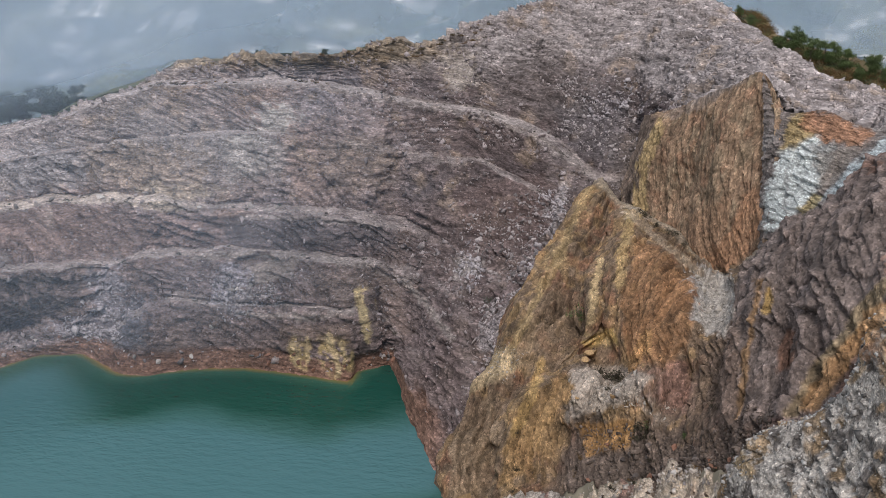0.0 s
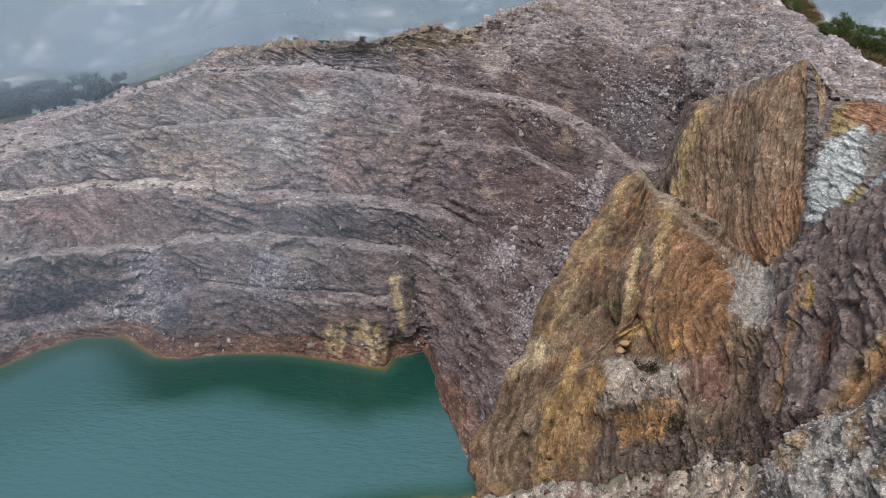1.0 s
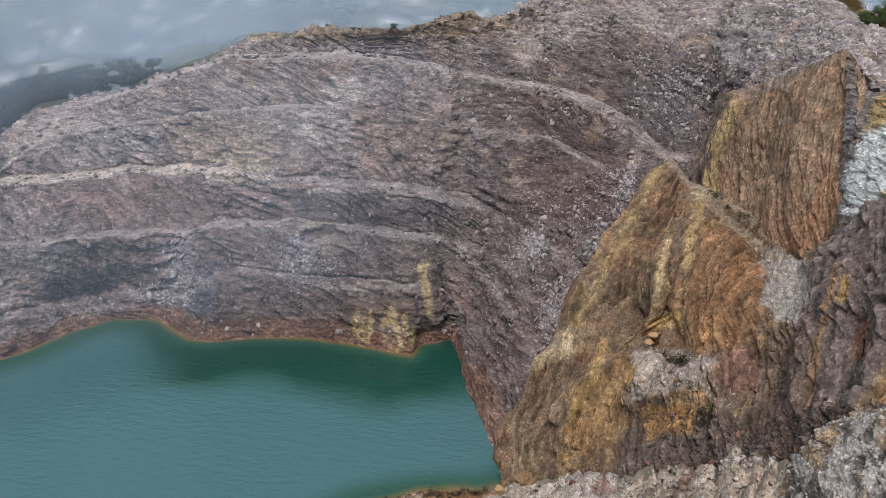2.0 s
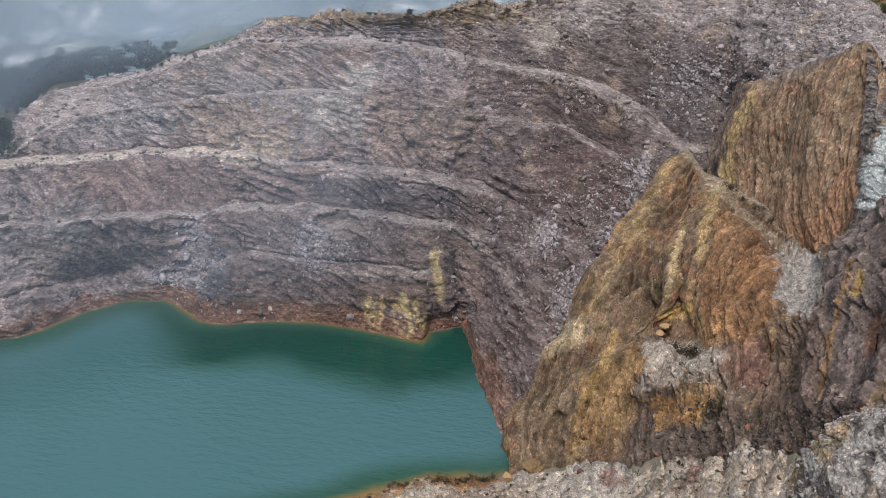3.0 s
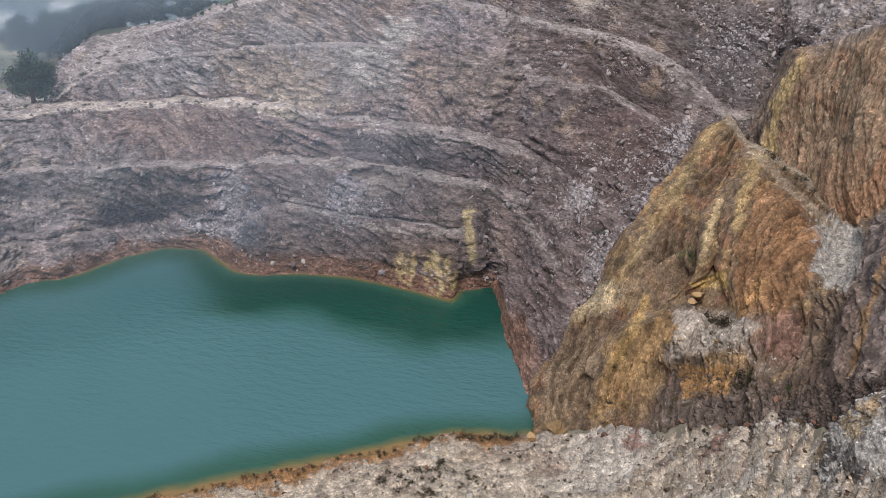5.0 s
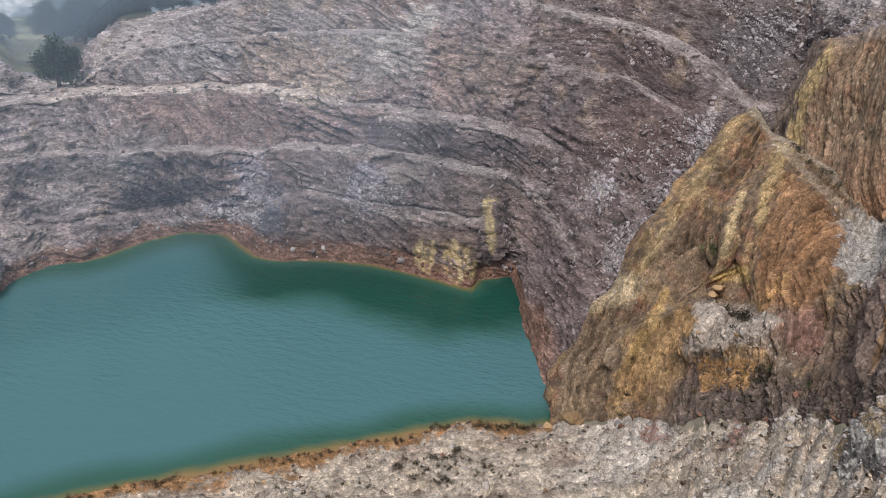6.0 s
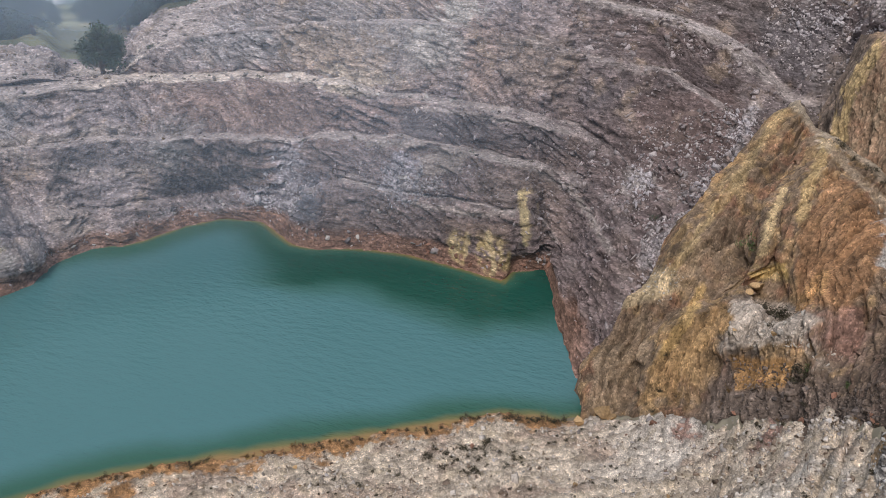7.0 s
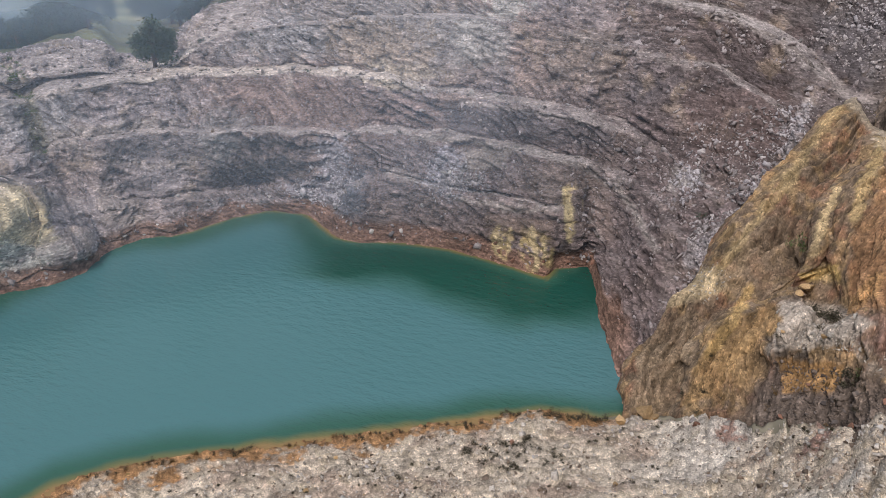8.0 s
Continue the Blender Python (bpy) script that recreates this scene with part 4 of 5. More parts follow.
grid_mesh("wall_crag", g, CRAGGY, tint, "pale grey crag streaked with dark lichen", "rock face")

# ---- the slope below and round the lookout ----
bearing = np.concatenate([np.linspace(-180, -56, 130)[:-1], np.linspace(-56, 38, 640), np.linspace(38, 180, 120)[1:]])
d, h = level(FORE_FAR, bearing)
d, h = blur(d, 6), blur(h, 6)
wob = np.stack([bearing * 0.5, 0 * bearing + 70, 0 * bearing], axis=-1)
d, h = d + 2.5 * fbm(wob, 4) * smooth(0, 6, bearing), h + 1.6 * fbm(wob * 1.7, 4) * smooth(3, 9, bearing)
away = np.interp(bearing, [-180, -158, -150, 38, 46, 180], [1, 1, 0, 0, 1, 1])
rows = [polar(bearing, (d + 9) * (1 - away) + 262 * away, (h - 8) * (1 - away) - 30 * away),
        polar(bearing, (d + 7) * (1 - away) + 120 * away, (h - 5) * (1 - away) + 52 * away), polar(bearing, d, h)]
steep = np.interp(bearing, [-180, -140, -120, -60, -16, 6, 22, 35, 80, 180], [-0.15, -0.3, -1.3, -1.1, -1.08, -0.99, -0.85, -0.72, -0.4, -0.15])
for dist in (60, 50, 40, 30, 20, 10, 4, 1.5, 0.01):
    dd = np.minimum(dist, d * (0.25 + dist / 80))
    hh = 70 + steep * dd - np.interp(dist, [0, 1.5, 4, 10, 30, 40, 50, 60], [1.65, 1.7, 1.8, 2.5, 5.0, 4.0, 1.5, 0.0])
    rows.append(polar(bearing, dd, np.maximum(hh, np.minimum(h + 0.02 * (d - dd), 68.3))))
skirt = dense(rows[:3] + [polar(bearing, d - 3, h - 2.5)], 4.0)
g = dense(rows[2:], 0.36)
n = normals(g)
r, gap = blocks(g / 1.7)
r2, gap2 = blocks(g / 0.75 + 9)
r3 = perlin(g / 0.4 + 19)
tame = np.clip(np.linalg.norm(g[..., :2], axis=-1) / 30 - 0.1, 0, 1)
g = g + n * ((0.9 * fbm(g / 9, 3) + 0.4 * r * smooth(0, 0.3, fbm(g / 6 + 3, 2)) + 0.3 * r2 + 0.16 * r3) * tame)[..., None]
f1, f2, f3 = fbm(g / 6, 4), fbm(g / 14 + 4, 3), fbm(g / 2.5 + 14, 3)
ang = np.degrees(np.arctan2(g[..., 0], g[..., 1]))
tint = np.zeros(g.shape) + (0.5, 0.425, 0.335)
tint = mix(tint, (0.38, 0.3, 0.235), smooth(-0.05, 0.3, f1))
tint = mix(tint, (0.52, 0.475, 0.415), smooth(0.05, 0.3, f2 - 0.3 * f1) * smooth(-5, 12, ang) * 0.9)
tint = mix(tint, (0.36, 0.3, 0.21), smooth(0.15, 0.35, f3) * 0.5)
tint = mix(tint, (0.3, 0.2, 0.16), smooth(0.32, 0.36, f1) * smooth(2, 8, ang))
tint = mix(tint, (0.3, 0.17, 0.08), smooth(1.1, 0.4, g[..., 2] + 1.2 * f3) * smooth(1, -2, ang))
tint = speckle(tint, r, r2, r3, 0.9)
near_g = g
grid_mesh("slope_back", skirt, HILL, np.zeros(skirt.shape) + (0.2, 0.18, 0.13), "stony hillside behind the lookout", "hillside")
grid_mesh("slope_near", g, GRAVEL, tint, "pale gravel and scree slope below the lookout", "scree slope")

# ---- the lake ----
b = np.linspace(-132, 4, 320)
d1, _ = level(SHORE, b)
d0, _ = level(FORE_FAR, b)
s = np.linspace(0, 1, 200)
dd = (d0 - 6)[:, None] * (1 - s) + (d1 + 8)[:, None] * s
g = polar(b[:, None] + 0 * dd, dd, 0 * dd)
near_edge = dd - d0[:, None]
far_edge = d1[:, None] - dd
bs = np.linspace(-60, 0.5, 640)
edge_line = polar(bs, level(SHORE, bs)[0], 0 * bs)
for q in edge_line[:, :2]:
    far_edge = np.where(far_edge > 0, np.minimum(far_edge, np.linalg.norm(g[..., :2] - q, axis=-1)), far_edge)
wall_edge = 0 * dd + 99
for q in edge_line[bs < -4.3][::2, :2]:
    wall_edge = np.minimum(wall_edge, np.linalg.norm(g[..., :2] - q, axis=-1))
w1, w2 = fbm(g / 4, 3), fbm(g / 16 + 8, 3)
far_edge = far_edge + 5 * smooth(-5.5, -4.2, b)[:, None]
deep = np.minimum(near_edge * 1.5, far_edge * 2.0) + 0.9 * w1 - 0.3
tint = mix(np.zeros(g.shape) + (0.26, 0.17, 0.07), (0.13, 0.14, 0.06), smooth(-0.5, 0.7, deep))
tint = mix(tint, (0.03, 0.105, 0.075), smooth(0.4, 2.4, deep))
# dark green band: the far wall's reflection painted into the water colour
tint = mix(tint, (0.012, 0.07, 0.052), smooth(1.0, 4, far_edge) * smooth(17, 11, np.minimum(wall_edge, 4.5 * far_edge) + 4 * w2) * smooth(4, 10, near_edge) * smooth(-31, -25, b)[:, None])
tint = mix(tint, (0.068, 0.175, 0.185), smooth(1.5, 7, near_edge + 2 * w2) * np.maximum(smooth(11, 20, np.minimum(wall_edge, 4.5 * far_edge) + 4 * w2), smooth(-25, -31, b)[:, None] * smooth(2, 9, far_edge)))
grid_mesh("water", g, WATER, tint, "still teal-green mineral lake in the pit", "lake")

# ---- country beyond, one sheet to the horizon ----
ang = np.linspace(-180, 180, 481)
rad = np.geomspace(255, 4200, 90)
gg = polar(ang[:, None] + 0 * rad, 0 * ang[:, None] + rad, 0.0)
base = np.interp(rad, [255, 380, 600, 950, 1500, 2400, 4200], [-30, -50, -70, -60, -10, 90, 230])
gg[..., 2] = base[None] + 95 * fbm(gg / 420, 5) * smooth(250, 900, rad)[None]
f1, f2 = fbm(gg / 160 + 3, 5), fbm(gg / 45 + 3, 4)
tint = np.zeros(gg.shape) + (0.05, 0.075, 0.055)
tint = mix(tint, (0.13, 0.14, 0.08), smooth(0.0, 0.3, f1))
tint = mix(tint, (0.55, 0.54, 0.5), smooth(0.27, 0.36, f2 + 0.3 * f1) * 0.9)
grid_mesh("ground", gg, HILL, tint, "wooded hills with pale rock outcrops beyond the quarry", "hills")


def mist_material(name, thick):
    """Drifting mist: scatters the light of the sky and lets the rest through, thicker in banks."""
    m, nodes, links, bsdf = material(name)
    out = nodes["Material Output"]
    nodes.remove(bsdf)
    co = nodes.new("ShaderNodeTexCoord")
    n = node(nodes, "ShaderNodeTexNoise", Scale=0.012, Detail=4.0, Roughness=0.55)
    links.new(co.outputs["Object"], n.inputs["Vector"])
    at = nodes.new("ShaderNodeAttribute")
    at.attribute_name = "stone"
    amount = nodes.new("ShaderNodeMapRange")
    amount.inputs["From Min"].default_value, amount.inputs["From Max"].default_value = 0.3, 0.7
    amount.inputs["To Min"].default_value, amount.inputs["To Max"].default_value = 0.6 * thick, 1.25 * thick
    links.new(n.outputs["Fac"], amount.inputs["Value"])
    mul = nodes.new("ShaderNodeMath")
    mul.operation = "MULTIPLY"
    links.new(amount.outputs[0], mul.inputs[0])
    links.new(at.outputs["Fac"], mul.inputs[1])
    clear = nodes.new("ShaderNodeBsdfTransparent")
    drop = nodes.new("ShaderNodeBsdfDiffuse")
    drop.inputs["Color"].default_value = (0.6, 0.76, 0.95, 1)
    thru = nodes.new("ShaderNodeBsdfTranslucent")
    thru.inputs["Color"].default_value = (0.6, 0.76, 0.95, 1)
    both = nodes.new("ShaderNodeMixShader")
    links.new(drop.outputs[0], both.inputs[1])
    links.new(thru.outputs[0], both.inputs[2])
    mixer = nodes.new("ShaderNodeMixShader")
    links.new(mul.outputs[0], mixer.inputs["Fac"])
    links.new(clear.outputs[0], mixer.inputs[1])
    links.new(both.outputs[0], mixer.inputs[2])
    links.new(mixer.outputs[0], out.inputs["Surface"])
    return m


# mist drifting over the valley behind the rim, lying back up the hills
for dist, low, high, thick in ((330, -60, 120, 0.14), (520, -90, 160, 0.24), (900, -100, 260, 0.32)):
    bb = np.linspace(-75, 60, 60)
    hh = np.linspace(0, 1, 24)
    d = dist * (1 + 0.5 * hh)[None] + 0 * bb[:, None]
    g = polar(bb[:, None] + 0 * d, d, low + (high - low) * hh[None] + 0 * d)
    fade = smooth(0, 0.12, hh)[None] * smooth(1, 0.8, hh)[None] * (1 + 0 * bb[:, None])
    grid_mesh("mist", g, mist_material("mist", thick), np.repeat(fade[..., None], 3, axis=-1),
                     "thin blue-grey mist drifting over the valley", "mist", "stuff")


def mist_veil(d, low, high, thick, fade_b):
    """A veil of mist hanging along a line of the plan."""
    bb = np.linspace(-75, 20, 90)
    hh = np.linspace(0, 1, 20)
    dist, base = d(bb)
    g = polar(bb[:, None] + 0 * hh, dist[:, None] + 3 * hh, base[:, None] + low + (high - low) * hh)
    fade = smooth(0, 0.35, hh)[None] * smooth(1, 0.75, hh)[None] * smooth(*fade_b, bb)[:, None]
    grid_mesh("mist", g, mist_material("mist", thick), np.repeat(fade[..., None], 3, axis=-1), "thin drifting mist hanging over the quarry", "mist", "stuff")


mist_veil(lambda b: (level(RIM, b)[0] + 1.5, level(RIM, b)[1]), -2, 34, 0.42, (4, -20))
mist_veil(lambda b: (0 * b + 112, 0 * b), 3, 62, 0.18, (6, -20))


# ---- stones, plants and small things ----
rng = np.random.RandomState(11)


def plain_material(name, colour, rough=0.9, vary=0.35, scale=6.0, bump=0.3, island=False):
    """A natural surface: grain, blotches and a shade of its own for every object or piece."""
    m, nodes, links, bsdf = material(name)
    co = nodes.new("ShaderNodeTexCoord")
    n = node(nodes, "ShaderNodeTexNoise", Scale=scale, Detail=6.0, Roughness=0.65)
    links.new(co.outputs["Object"], n.inputs["Vector"])
    k = ranged(nodes, links, n.outputs["Fac"], 0.3, 0.7, 1 - vary, 1 + vary)
    if island:
        own = nodes.new("ShaderNodeNewGeometry").outputs["Random Per Island"]
    else:
        own = nodes.new("ShaderNodeObjectInfo").outputs["Random"]
    k = sums(nodes, links, "MULTIPLY", k, ranged(nodes, links, own, 0, 1, 1 - 1.2 * vary, 1 + 1.2 * vary))
    col = nodes.new("ShaderNodeVectorMath")
    col.operation = "SCALE"
    col.inputs[0].default_value = colour
    links.new(k, col.inputs["Scale"])
    links.new(col.outputs[0], bsdf.inputs["Base Color"])
    b = node(nodes, "ShaderNodeBump", Strength=bump, Distance=0.1)
    links.new(n.outputs["Fac"], b.inputs["Height"])
    links.new(b.outputs[0], bsdf.inputs["Normal"])
    bsdf.inputs["Roughness"].default_value = rough
    bsdf.inputs["Specular IOR Level"].default_value = 0.2
    return m


def leaf_material(name, colour, warm):
    m = plain_material(name, colour, 0.7, 0.4, 3.0, 0.0, True)
    return m


STONE = {"grey": plain_material("grey_stone", (0.3, 0.28, 0.27)), "pale": plain_material("pale_stone", (0.45, 0.42, 0.39)),
         "ochre": plain_material("ochre_stone", (0.4, 0.27, 0.14)), "rust": plain_material("rust_stone", (0.24, 0.13, 0.09)), "dark": plain_material("dark_stone", (0.14, 0.12, 0.11))}
LEAF = {"green": leaf_material("green_leaves", (0.095, 0.135, 0.05), 0), "dark": leaf_material("dark_leaves", (0.055, 0.05, 0.032), 0),
        "brown": leaf_material("dry_leaves", (0.15, 0.095, 0.04), 0), "pine": leaf_material("pine_leaves", (0.06, 0.09, 0.06), 0)}
WOOD = plain_material("grey_bark", (0.12, 0.095, 0.075), 0.9, 0.3, 8.0)
IRON = plain_material("rusted_iron", (0.07, 0.05, 0.04), 0.7, 0.4, 12.0)
PLASTER = plain_material("white_plaster", (0.7, 0.68, 0.64), 0.9, 0.1, 1.0)
SLATES = plain_material("roof_tiles", (0.3, 0.13, 0.09), 0.8, 0.2, 2.0)


def mesh_of(name, bm, mat):
    me = bpy.data.meshes.new(name)
    bm.to_mesh(me)
    bm.free()
    me.materials.append(mat)
    return me


def part(name, data, parent, label="", at=None):
    ob = new(name, data)
    ob.parent = parent
    if at is not None:
        ob.matrix_basis = at
    return tagged(ob, label)


def stone_mesh(name, mat, seed, cuts=2, flat=0.75):
    """An angular boulder: a ball chopped by random planes."""
    r = random.Random(seed)
    bm = bmesh.new()
    bmesh.ops.create_icosphere(bm, subdivisions=cuts, radius=1.0)
    planes = [(Vector((r.gauss(0, 1), r.gauss(0, 1), r.gauss(0, 1))).normalized(), r.uniform(0.35, 0.75)) for _ in range(15)]
    for v in bm.verts:
        for n, d in planes:
            over = v.co.dot(n) - d
            if over > 0:
                v.co -= n * over
        v.co += 0.025 * Vector((r.gauss(0, 1), r.gauss(0, 1), r.gauss(0, 1)))
        v.co.z *= flat
    return mesh_of(name, bm, mat)


STONES = {k: [stone_mesh("boulder_" + k, m, 10 * j + len(k), 2, 0.6 + 0.12 * j) for j in range(3)] for k, m in STONE.items()}
STONE_WORDS = {"grey": "angular grey boulder broken from the quarry wall", "pale": "pale angular block lying on the quarry ground",
               "ochre": "ochre-stained boulder resting at the foot of the buttress", "rust": "rust-brown boulder on the slope", "dark": "dark weathered boulder on the rubble slope"}


def boulder(kind, place, size, group):
    ob = new("boulder", rng.choice(STONES[kind]))
    turn = Euler((rng.uniform(-0.4, 0.4), rng.uniform(-0.4, 0.4), rng.uniform(0, 6.3)))
    ob.matrix_basis = Matrix.LocRotScale(Vector(place) + Vector((0, 0, 0.22 * size)), turn, (size * rng.uniform(0.5, 0.75), size * rng.uniform(0.4, 0.6), size * rng.uniform(0.45, 0.65)))
    return tagged(ob, STONE_WORDS[kind], "boulder", group)


def snap(grid, at):
    """The spot on a rock face nearest to a place."""
    grid = grid[::2, ::2]
    b = np.degrees(np.arctan2(at[0], at[1]))
    if grid.shape[0] > 400:
        own = np.degrees(np.arctan2(grid[:, 60, 0], grid[:, 60, 1]))
        grid = grid[np.abs(own - b) < 6]
    d = np.sum((grid - np.array(at)) ** 2, axis=-1)
    return grid[np.unravel_index(np.argmin(d), d.shape)]


def spots(grid, count, keep):
    """Random spots of a face where keep holds."""
    i = np.argwhere(keep)
    i = i[rng.permutation(len(i))[:count]]
    return grid[i[:, 0], i[:, 1]]


def bearing_of(g):
    return np.degrees(np.arctan2(g[..., 0], g[..., 1]))


def rubble(name, places, sizes, mats, label):
    """Very many small angular stones as one heap."""
    cube = np.array([(x, y, z) for x in (-1, 1) for y in (-1, 1) for z in (-1, 1)], float)
    quads = np.array([(0, 1, 3, 2), (4, 6, 7, 5), (0, 4, 5, 1), (2, 3, 7, 6), (0, 2, 6, 4), (1, 5, 7, 3)])
    k = len(places)
    shape = cube[None] * (1 + 0.45 * rng.uniform(-1, 1, (k, 8, 3))) * rng.uniform(0.12, 0.8, (k, 1, 3)) * np.array((1.0, 1.0, 0.5)) * sizes[:, None, None]
    q = rng.normal(size=(k, 4))
    q /= np.linalg.norm(q, axis=1)[:, None]
    w, x, y, z = q.T
    rot = np.stack([1 - 2 * (y * y + z * z), 2 * (x * y - z * w), 2 * (x * z + y * w), 2 * (x * y + z * w), 1 - 2 * (x * x + z * z), 2 * (y * z - x * w),
                    2 * (x * z - y * w), 2 * (y * z + x * w), 1 - 2 * (x * x + y * y)], axis=-1).reshape(k, 3, 3)
    co = np.einsum("kij,kvj->kvi", rot, shape) + places[:, None] + np.array((0, 0, 0.1)) * sizes[:, None, None]
    faces = (quads[None] + 8 * np.arange(k)[:, None, None]).reshape(-1, 4)
    me = bpy.data.meshes.new(name)
    me.vertices.add(8 * k)
    me.vertices.foreach_set("co", co.astype(np.float32).ravel())
    me.loops.add(faces.size)
    me.loops.foreach_set("vertex_index", faces.astype(np.int32).ravel())
    me.polygons.add(len(faces))
    me.polygons.foreach_set("loop_start", np.arange(0, faces.size, 4, dtype=np.int32))
    me.update(calc_edges=True)
    me.materials.append(mats)
    return tagged(new(name, me), label, "rubble", "", "stuff")


def loose(name, colour, vary=0.4):
    return plain_material(name, colour, 0.92, vary, 4.0, 0.3, True)


wall_n = np.abs(normals(wall_g)[..., 2])
wall_b = bearing_of(wall_g)
above = wall_g[..., 2] > 1.0
patchy = fbm(wall_g / 7 + 70, 3)
seen = (wall_b > -53) & (wall_b < 35) & above
bare = seen & (wall_calm < 0.3)
pl = np.concatenate([spots(wall_g, 7000, bare & (wall_n > 0.5) & (patchy > 0.0)), spots(wall_g, 6000, bare & (wall_b > -6) & (patchy > -0.05)), spots(wall_g, 1500, seen & (wall_calm > 0.3))])
small = np.interp(bearing_of(pl), [10, 16], [1.0, 0.5])
rubble("scree_wall", pl, small * np.minimum(rng.gamma(1.5, 0.13, len(pl)) + 0.12, 1.0), loose("wall_fragments", (0.3, 0.265, 0.26)), "grey broken fragments lying on the quarry benches")
drift = 0.8 * fbm(wall_g / 3 + 5, 3)
pl = [spots(wall_g, count, seen & (np.linalg.norm((wall_g - np.array(at)) / np.array(size), axis=-1) + drift + 0.5 * rng.rand(*drift.shape) < 1))
      for count, at, size in ((700, (-37.5, 129.5, 11.5), (5, 8, 5)), (500, (-62, 130, 8), (6, 9, 7)), (400, (-65, 130.5, 4.5), (11, 8, 2)), (450, (16, 119, 20), (4, 8, 7)),
                              (450, (20, 132, 27), (3.5, 8, 9)), (350, (4.7, 130.5, 18.9), (3, 8, 8)), (350, (33, 150, 42), (7, 14, 5)))]
pl = np.concatenate(pl)
rubble("scree_pale", pl, np.minimum(rng.gamma(1.5, 0.12, len(pl)) + 0.1, 0.9), loose("pale_fragments", (0.4, 0.375, 0.385)), "pale lavender-grey scree below the quarry face")
angles = sights(wall_g) + 0.8 * np.stack([patchy, drift], axis=-1)
pl = np.concatenate([spots(wall_g, count, (within(angles, ring) < 0) & (drift + 0.6 * rng.rand(*drift.shape) > 0.1)) for count, ring in (
    (1700, [(8.2, -9), (12.6, -7.8), (17.2, -9.5), (13.8, -14.8), (9, -12.8)]), (1500, [(1.6, -18.9), (7.5, -16.3), (9.6, -19.1), (8.9, -22), (7, -23.7), (3, -22.6)]),
    (900, [(2.5, -25.1), (6.8, -23.5), (5.6, -28.2), (3.6, -29.5)]), (900, [(14.4, -5.5), (19.4, -4.6), (21.7, -7), (16.7, -9.9)]), (600, [(-16.5, -23.4), (-13.4, -22.9), (-12.7, -24.7), (-16.2, -25)]))])
rubble("scree_slabs", pl, np.minimum(rng.gamma(1.4, 0.12, len(pl)) + 0.1, 0.9), loose("slab_fragments", (0.33, 0.3, 0.295), 0.5), "pale tumbled slabs strewn down the dark quarry slope")
nb, nh = bearing_of(near_g), near_g[..., 2]
nd = np.linalg.norm(near_g[..., :2], axis=-1)
pl = spots(near_g, 9000, (nb > -50) & (nb < 36) & (nh > 0.6) & (nd > 33) & (fbm(near_g / 4, 2) > -0.15))
rubble("scree_near", pl, rng.gamma(1.3, 0.08, len(pl)) + 0.06, loose("near_fragments", (0.45, 0.41, 0.365)), "pale gravel and stones on the slope")
pl = spots(near_g, 3500, (nb > -50) & (nb < 36) & (nh > 0.8) & (nd > 33) & (fbm(near_g / 5 + 40, 3) > 0.0))
rubble("scree_brown", pl, rng.gamma(1.3, 0.08, len(pl)) + 0.06, loose("brown_fragments", (0.17, 0.13, 0.1)), "brown stones strewn on the near slope")
side = np.linspace(0, 1, buttress_g.shape[0])[:, None] + 0 * buttress_g[..., 0]
low = np.linspace(0, 1, buttress_g.shape[1])[None] + 0 * buttress_g[..., 0]
pl = spots(buttress_g, 4200, (low < 0.24 + 0.1 * fbm(buttress_g / 6, 2)) & (side > 0.36) & (side < 0.75))
rubble("scree_dark", pl, np.minimum(rng.gamma(1.3, 0.08, len(pl)) + 0.07, 0.55), loose("dark_fragments", (0.15, 0.12, 0.1)), "dark brown rubble at the foot of the buttress")
pl = spots(crag_g, 1500, crag_g[..., 2] > 30)
rubble("scree_crag", pl, rng.gamma(1.3, 0.07, len(pl)) + 0.06, loose("crag_fragments", (0.34, 0.33, 0.31), 0.6), "grey chips on the pale crag")

pl = [spots(buttress_g, count, np.linalg.norm((buttress_g - np.array(at)) / np.array(size), axis=-1) + 0.9 * fbm(buttress_g / 2.5, 3) + 0.4 * rng.rand(*side.shape) < 1)
      for count, at, size in ((350, (32.1, 83.1, 31.1), (2.6, 4, 3.6)), (250, (33.6, 88, 30.7), (2.6, 4, 2.4)), (450, (18.6, 81.1, 21.3), (6.5, 8, 3.4)), (150, (8.6, 99, 14.3), (3, 5, 2.6)))]
pl = np.concatenate(pl)
rubble("scree_fan", pl, rng.gamma(1.3, 0.07, len(pl)) + 0.05, loose("fan_fragments", (0.4, 0.37, 0.325)), "pale gravel fan spilled over the buttress")

# single boulders that stand out
for kind, at, size in (("pale", (-36.3, 142.0, 24.3), 1.5), ("grey", (-75.0, 143.5, 25.0), 1.8), ("pale", (-66.5, 145.0, 25.2), 1.9), ("grey", (-78.0, 143.0, 25.0), 1.5),
                       ("grey", (-57.0, 145.0, 25.3), 1.8), ("grey", (-55.0, 145.2, 25.3), 1.4), ("pale", (-38.5, 130.0, 12.0), 1.9), ("pale", (-36.5, 130.5, 11.5), 1.5),
                       ("pale", (-34.5, 131.0, 12.5), 1.7), ("pale", (-40.0, 129.5, 11.5), 1.2), ("grey", (-33.0, 131.0, 11.0), 1.3), ("pale", (-41.0, 126.5, 6.0), 1.4)):
    boulder(kind, snap(wall_g, at), size, "boulders on the benches")
for at in spots(wall_g, 60, seen & (wall_calm > 0.7) & (wall_b < 12)):
    boulder(rng.choice(["grey", "pale", "grey", "dark"]), at, rng.uniform(0.5, 1.3), "boulders on the benches")
